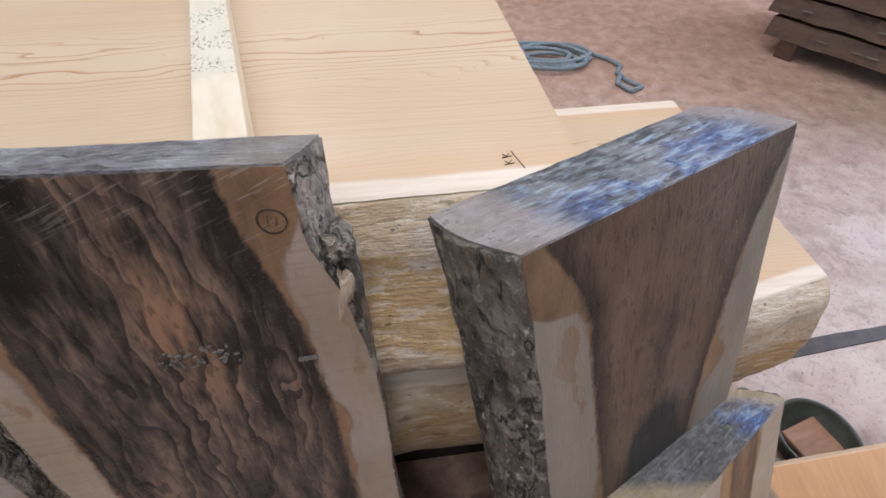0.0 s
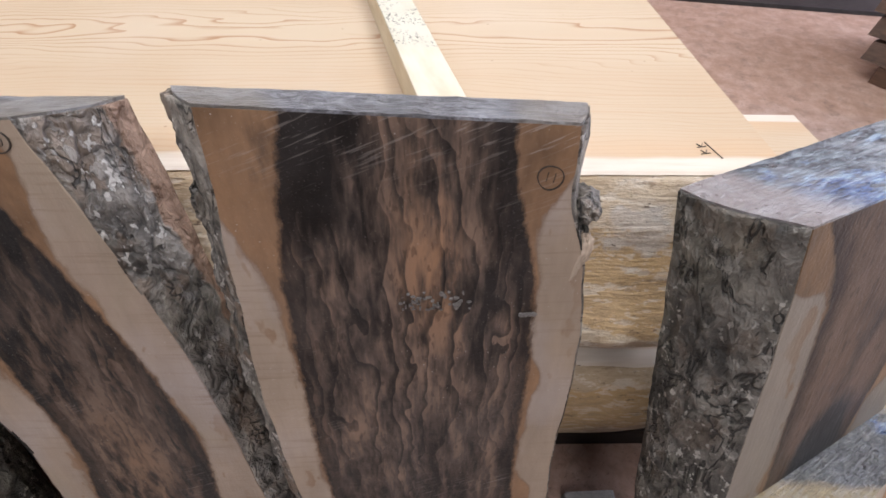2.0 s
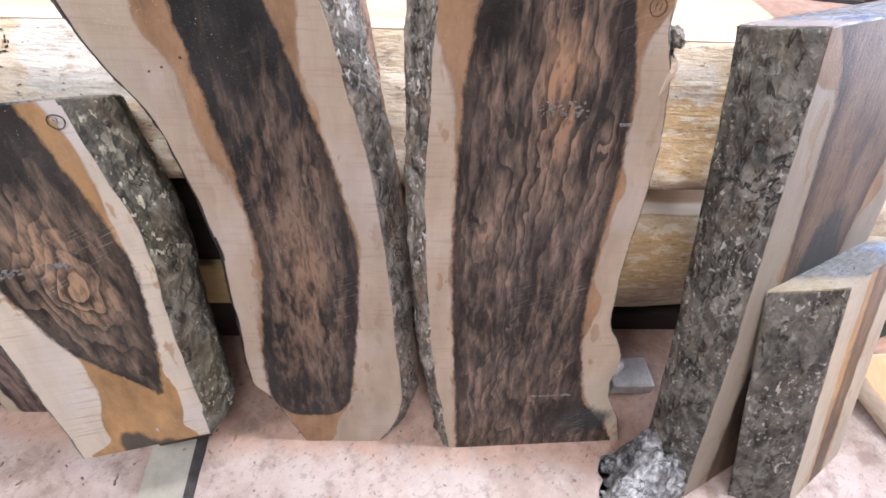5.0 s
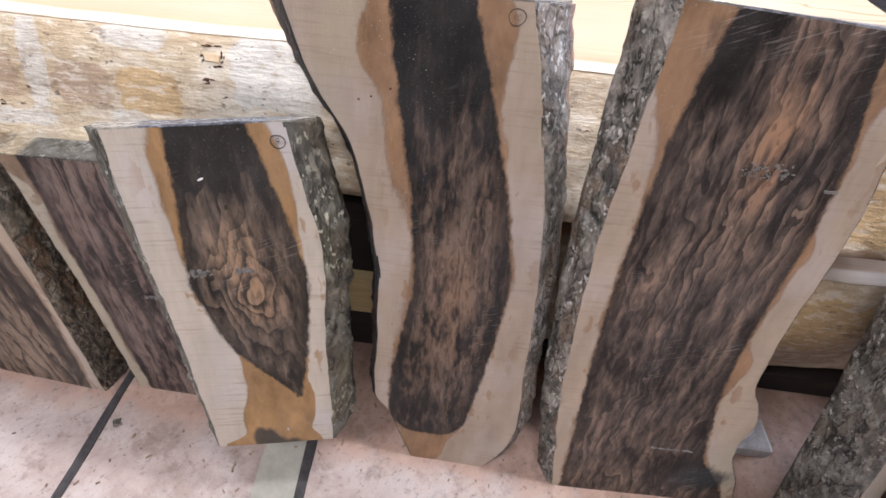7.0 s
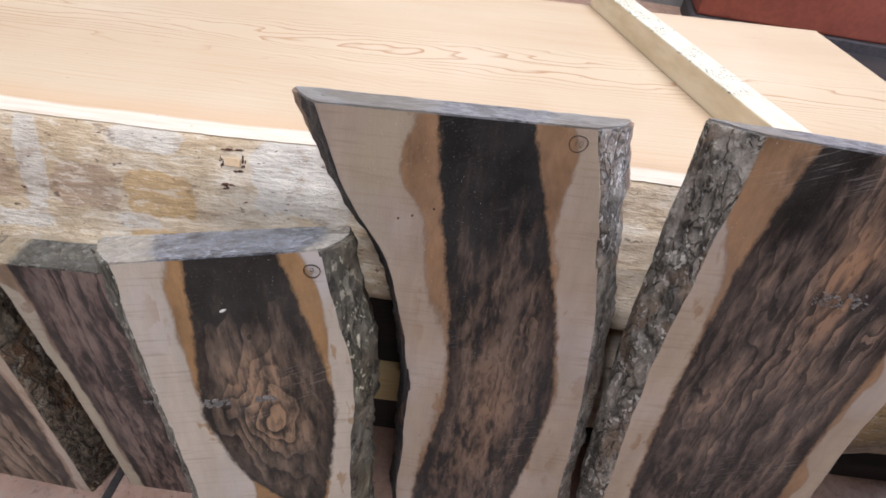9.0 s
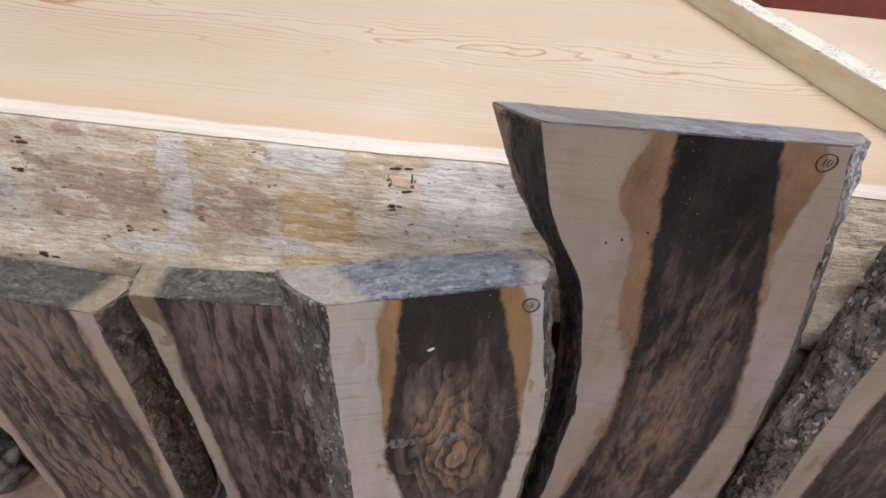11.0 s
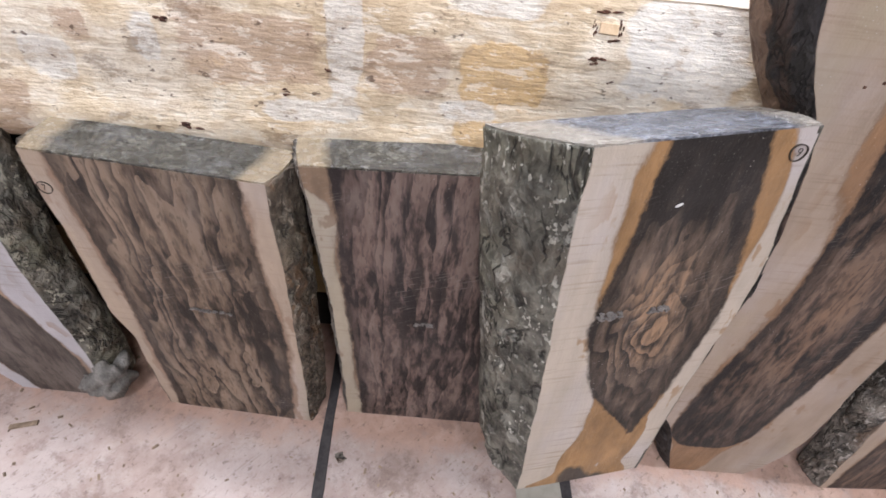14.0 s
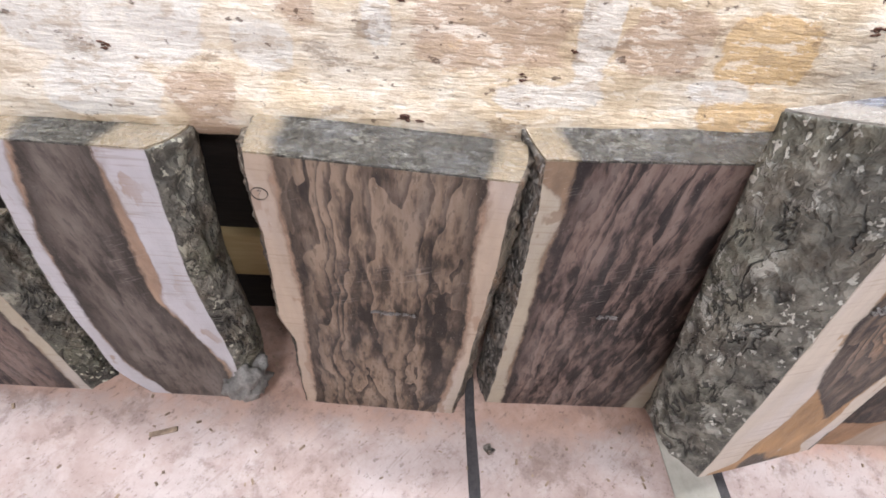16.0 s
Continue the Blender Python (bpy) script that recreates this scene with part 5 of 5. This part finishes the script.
s7 = slab((-1.871, -0.025, 0), 6.8, 8.4, 0.088, (0.748, 0.742),
          [(0, 0.0), (0.12, 0.004), (0.3, 0.016), (0.375, -0.003), (0.52, 0.014), (0.66, 0.014), (0.75, 0.022)],
          [(0, 0.354), (0.27, 0.365), (0.43, 0.366), (0.6, 0.370), (0.75, 0.369)],
          [(0, 0.022), (0.26, 0.042), (0.49, 0.054), (0.645, 0.054), (0.75, 0.058)],
          [(0, 0.314), (0.36, 0.344), (0.62, 0.330), (0.75, 0.332)],
          M_FACE_WILD, M_END_DARK, M_BARK_BROWN, M_BARK_BROWN, "short wood slab with flamed brown heart, marked 7",
          lo=-0.01, ro=0.016, knots=((0.24, 0.13, 0.10, 0.05), (0.19, 0.62, 0.07, 0.06), (0.10, 0.3, 0.05, 0.06)), seed=7, bulge=(0.004, 0.006), shade=((0.14, 0.6, 0.08, 0.2, 0.5), (0.15, 0.12, 0.1, 0.1, 0.5), (0.28, 0.3, 0.05, 0.3, -0.3)), flame=((0.20, 0.15, 0.08, 0.12, 0.4), (0.25, 0.6, 0.05, 0.1, 0.4)))
number_mark(s7, "7", 0.029, 0.682, 0.0115, 6)
torn_tag(s7, 0.21, 0.42, 0.08, 0.006, 10)

s6 = slab((-2.24, -0.081, 0), 8.5, 10.0, 0.075, (0.722, 0.724),
          [(0, 0.0), (0.06, -0.03), (0.12, -0.042), (0.32, -0.031), (0.48, -0.013), (0.64, 0.024), (0.73, 0.045)],
          [(0, 0.19), (0.05, 0.225), (0.25, 0.240), (0.35, 0.232), (0.48, 0.235), (0.6, 0.244), (0.73, 0.262)],
          [(0, 0.045), (0.15, -0.005), (0.32, -0.006), (0.45, 0.012), (0.55, 0.03), (0.73, 0.09)],
          [(0, 0.2), (0.15, 0.212), (0.3, 0.178), (0.4, 0.148), (0.51, 0.160), (0.65, 0.179), (0.73, 0.191)],
          M_FACE_GREY, M_END_DARK, M_BARK_GREEN, M_BARK_GREEN, "curved grey-brown wood slab with whitish sapwood and a foot knob",
          lo=-0.02, ro=0.035, seed=6, rough=0.005, amber=((0.16, 0.5, 0.03, 0.12, 0.4),), shade=((0.03, 0.7, 0.1, 0.06, -0.5),))
knob(s6, (0.236, 0.016, 0.075), (0.052, 0.046, 0.062), M_BURR, "bark_knob", "grey wrinkled burr at the foot", 12, 0.5, 20, foot=10)

slab((-2.69, -0.150, 0), 8.5, 12.0, 0.08, (0.50, 0.50),
          [(0, 0.0), (0.5, 0.0)], [(0, 0.31), (0.25, 0.305), (0.5, 0.30)], [(0, 0.03), (0.5, 0.03)], [(0, 0.275), (0.5, 0.272)],
          M_FACE_VIOLET, M_END_DARK, M_BARK_GREEN, M_BARK_GREEN, "low wood slab with dark bark edge at the end of the row", lo=-0.02, ro=0.05, seed=5)

s12 = slab((0.387, 0.160, 0), 35.0, 18.2, 0.12, (1.106, 1.098),
           [(0, 0.0), (0.5, 0.02), (0.9, 0.018), (1.1, 0.010)],
           [(0, 0.36), (0.4, 0.375), (0.8, 0.39), (1.1, 0.398)],
           [(0, 0.08), (0.3, 0.10), (0.6, 0.112), (0.75, 0.100), (0.92, 0.088), (1.0, 0.085), (1.06, 0.062), (1.1, 0.035)],
           [(0, 0.25), (0.4, 0.27), (0.6, 0.282), (0.72, 0.290), (0.84, 0.310), (0.97, 0.335), (1.1, 0.40)],
           M_FACE_SIDE, M_END_BLUE, M_BARK_DARK, M_BARK, "heavy wood slab turned sideways with blue-stained end grain",
           lo=-0.02, ro=0.0, seed=12, bulge=(0.010, 0.012), rough=0.004, stain=((0.21, 0.67, 0.052, 0.11, 1.35), (0.20, 0.44, 0.06, 0.18, 1.1)), end_bias=-0.045,
           flame=((0.16, 0.90, 0.03, 0.12, 0.7), (0.2, 1.0, 0.1, 0.1, 0.2)),
           shade=((0.19, 0.45, 0.08, 0.2, -1.3), (0.2, 0.85, 0.08, 0.2, 0.3)), amber=((0.03, 1.07, 0.05, 0.05, 0.8), (0.33, 0.78, 0.03, 0.04, 0.4)))
knob(s12, (-0.055, 0.070, 0.02), (0.125, 0.080, 0.135), M_BARK_PALE, "bark_flare", "pale bluish grey root flare at the foot", 18, 0.45, foot=18.2)

slab((0.658, 0.187, 0), 41.0, 22.5, 0.09, (0.69, 0.685),
           [(0, 0.0), (0.69, -0.022)], [(0, 0.25), (0.69, 0.235)],
           [(0, 0.095), (0.4, 0.09), (0.69, 0.082)], [(0, 0.16), (0.4, 0.155), (0.69, 0.158)],
           M_FACE_PALE, M_END_SHORT, M_BARK_DARK, M_BARK, "short wood slab with blue-stained end leaning on a taller slab", lo=-0.112, ro=-0.06, seed=13, bulge=(0.004, 0.012), end_bias=0.05, shade=((0.12, 0.15, 0.05, 0.2, -0.6),), amber=((0.09, 0.5, 0.04, 0.3, 0.5),))

slab((1.13, 0.26, 0), 12.0, 70.0, 0.05, (0.40, 0.40),
           [(0, 0.0), (0.2, -0.08), (0.40, -0.17)], [(0, 0.55), (0.40, 0.52)], [(0, 0.9), (0.40, 0.9)], [(0, 1.0), (0.40, 1.0)],
           M_WOOD_ORANGE, M_CEDAR_END, M_SAPWOOD, M_BARK, "low orange sawn board resting on the tub", lo=-0.02, ro=0.03, seed=14, rough=0.002)

# ---------------------------------------------------------------- floor details and far things
joint((-1.28, -0.9, 0), (-1.54, 0.35, 0), 0.026, "black joint in the concrete floor")
joint((-0.62, -0.9, 0), (-0.947, 0.30, 0), 0.034, "black joint in the concrete floor")
joint((0.60, 0.86, 0), (3.4, 1.56, 0), 0.05, "black joint in the concrete floor")
k = NT("greenish_mortar")
gv = k.noise(k.coords(), 18, 5, 0.7)
k.bump(gv, 0.3, 0.003)
mat_green = k.done(k.mix(k.step(gv, 0.3, 0.7), (0.31, 0.30, 0.245), (0.45, 0.42, 0.36)), 0.6)
bm = box(0.11, 1.3, 0.004, (0, 0, 0), 0.001)
block("floor_strip", bm, mat_green, pose(-0.845, -0.33, 0.0012, 0, 0, 15.2), "greenish mortar strip set in the floor", "floor strip", "structure")


def tub():
    ob = thing("round_tub", pose(1.135, 0.715, 0), "low dark round tub with wood offcut inside", "tub")
    bm = bmesh.new()
    n = 48
    prof = [(0.088, 0.0), (0.096, 0.03), (0.104, 0.056), (0.108, 0.058), (0.108, 0.062), (0.101, 0.062), (0.096, 0.056), (0.086, 0.012), (0.0, 0.012)]
    rows = []
    for i in range(n):
        a = 6.28318 * i / n
        rows.append([bm.verts.new((r * math.cos(a), r * math.sin(a), z)) for r, z in prof[:-1]])
    for i in range(n):
        p, q = rows[i], rows[(i + 1) % n]
        for j in range(len(prof) - 2):
            bm.faces.new((p[j], q[j], q[j + 1], p[j + 1]))
    bm.faces.new([r[-1] for r in rows])
    bm.faces.new([r[0] for r in rows][::-1])
    part("tub_shell", bm, M_RUBBER, ob, smooth=True)
    block("wood_offcut", box(0.12, 0.10, 0.02, (0, 0, 0), 0.005), M_REDWOOD, pose(1.135, 0.715, 0.0225, 0, 0, 25), "brown wood offcut lying in the tub", "offcut")


tub()


def rope():
    rnd = random.Random(4)
    pts = []
    for i in range(150):
        t = i / 149
        a = t * 6.28318 * 5.5
        r = 0.17 + 0.05 * math.sin(a * 0.37) + rnd.uniform(-0.008, 0.008)
        pts.append((0.62 + r * 1.35 * math.cos(a) + 0.04 * math.sin(3.1 * t * 6), 3.0 + r * math.sin(a) * 0.75 + 0.05 * math.sin(t * 11), 0.014 + 0.035 * t))
    tail = [(0.88, 3.06, 0.03), (1.0, 3.02, 0.014), (1.06, 2.93, 0.014), (1.02, 2.84, 0.014), (1.07, 2.74, 0.014), (1.13, 2.68, 0.014), (1.06, 2.63, 0.014), (1.0, 2.72, 0.014), (1.04, 2.82, 0.02)]
    path = []
    for p, q in zip(tail, tail[1:]):
        for j in range(5):
            path.append(tuple(Vector(p).lerp(Vector(q), j / 5)))
    ob = thing("rope", pose(0, 0, 0), "blue-grey rope coiled loosely on the floor", "rope")
    part("coil", tube(pts, 0.013), M_ROPE, ob, smooth=True)
    part("loose_end", tube(path, 0.013), M_ROPE, ob, smooth=True)


rope()


def dark_pile():
    """Bark-edged dark boards stacked on bearers, with staples and whitened ends."""
    base = pose(1.95, 3.22, 0, 0, 0, -48)
    rnd = random.Random(9)
    for i in range(2):
        block("bearer", box(0.1, 0.9, 0.1, (0, 0, 0), 0.005), M_DARKWOOD, base @ pose(0.18 + 0.9 * i, 0.45, 0.051), "dark bearer under stacked boards", "bearer", group="bearers")
    for i in range(4):
        z = 0.105 + i * 0.115
        ob = thing("stacked_board", base @ pose(-0.05 * i + 0.02, 0.03 * i, z), "dark bark-edged board with a whitened end in a stack", "board", "stacked boards")
        bm = bmesh.new()
        n = 40
        rows = []
        for j in range(n):
            x = 1.25 * j / (n - 1)
            e = 0.02 * fb(x * 5, i, 0.3)
            rows.append([bm.verts.new(p) for p in ((x, e, 0.0), (x, 0.04 + e, 0.095), (x, 0.85, 0.095), (x, 0.85, 0.0))])
        for p, q in zip(rows, rows[1:]):
            for c in range(4):
                bm.faces.new((p[c], q[c], q[(c + 1) % 4], p[(c + 1) % 4]))
        bm.faces.new(rows[0][::-1])
        bm.faces.new(rows[-1])
        bmesh.ops.recalc_face_normals(bm, faces=bm.faces[:])
        part("board_body", bm, M_DARKWOOD, ob)
        part("whitened_end", box(0.07, 0.85, 0.09, (1.283, 0.43, 0.047), 0.006), M_CEDAR_END, ob, "whitish sealed end")
        for s in range(3):
            x = rnd.uniform(0.2, 1.0)
            part("staple", box(0.06, 0.006, 0.006, (x, 0.0, 0.05), 0, pose(0, 0, 0, 0, 0, 0)), M_TAG, ob, "pale staple")


dark_pile()
machine = thing("machine", pose(2.6, 5.2, 0), "rust-red steel machine on a black base against the wall", "machine")
part("body", box(4.2, 0.5, 1.6, (0, 0, 0.92), 0.02), M_RED, machine, "rust-red steel body")
part("base", box(4.3, 0.6, 0.115, (0, 0, 0.058), 0.01), M_JOINT, machine, "black base")
# near-black band across the floor before the machine
block("dark_floor_sheet", box(4.4, 0.62, 0.03, (0, 0, 0), 0.003), plain("dark_sheet_colour", (0.018, 0.017, 0.018), (0.05, 0.047, 0.046), 4, 0.55, 0.2), pose(2.6, 4.58, 0.0155), "thin dark sheet on the floor before the machine", "floor plate")


def debris():
    block("wood_splinter", box(0.06, 0.011, 0.006, (0, 0, 0), 0.001), M_CHIP, pose(-2.168, -0.16, 0.0035, 0, 0, 25), "brown wood splinter on the floor", "splinter")
    bm = bmesh.new()
    rnd = random.Random(2)
    ring = [(0.014 * rnd.uniform(0.5, 1.3) * math.cos(6.283 * i / 9), 0.012 * rnd.uniform(0.5, 1.3) * math.sin(6.283 * i / 9)) for i in range(9)]
    lo = [bm.verts.new((a, b, 0.0)) for a, b in ring]
    hi = [bm.verts.new((a * 0.9, b * 0.9, 0.004 + 0.003 * rnd.random())) for a, b in ring]
    bm.faces.new(hi)
    bm.faces.new(lo[::-1])
    for i in range(9):
        bm.faces.new((lo[i], lo[(i + 1) % 9], hi[(i + 1) % 9], hi[i]))
    block("bark_flake", bm, M_BARK, pose(-1.418, -0.045, 0.0005), "dark bark flake on the floor", "bark flake")
    bm = bmesh.new()
    for _ in range(760):
        x, y = rnd.uniform(-3.0, 1.2), rnd.uniform(-0.75, 0.25)
        s = rnd.uniform(0.0012, 0.0052)
        bmesh.ops.create_cube(bm, size=1.0, matrix=pose(x, y, s * 0.35, 0, 0, rnd.uniform(0, 180)) @ Matrix.Diagonal((s * rnd.uniform(1, 3.2), s, s * 0.6, 1)))
    block("wood_chips", bm, M_CHIP, pose(0, 0, 0.0005), "small wood chips and crumbs scattered on the floor", "wood chips", "stuff")


debris()
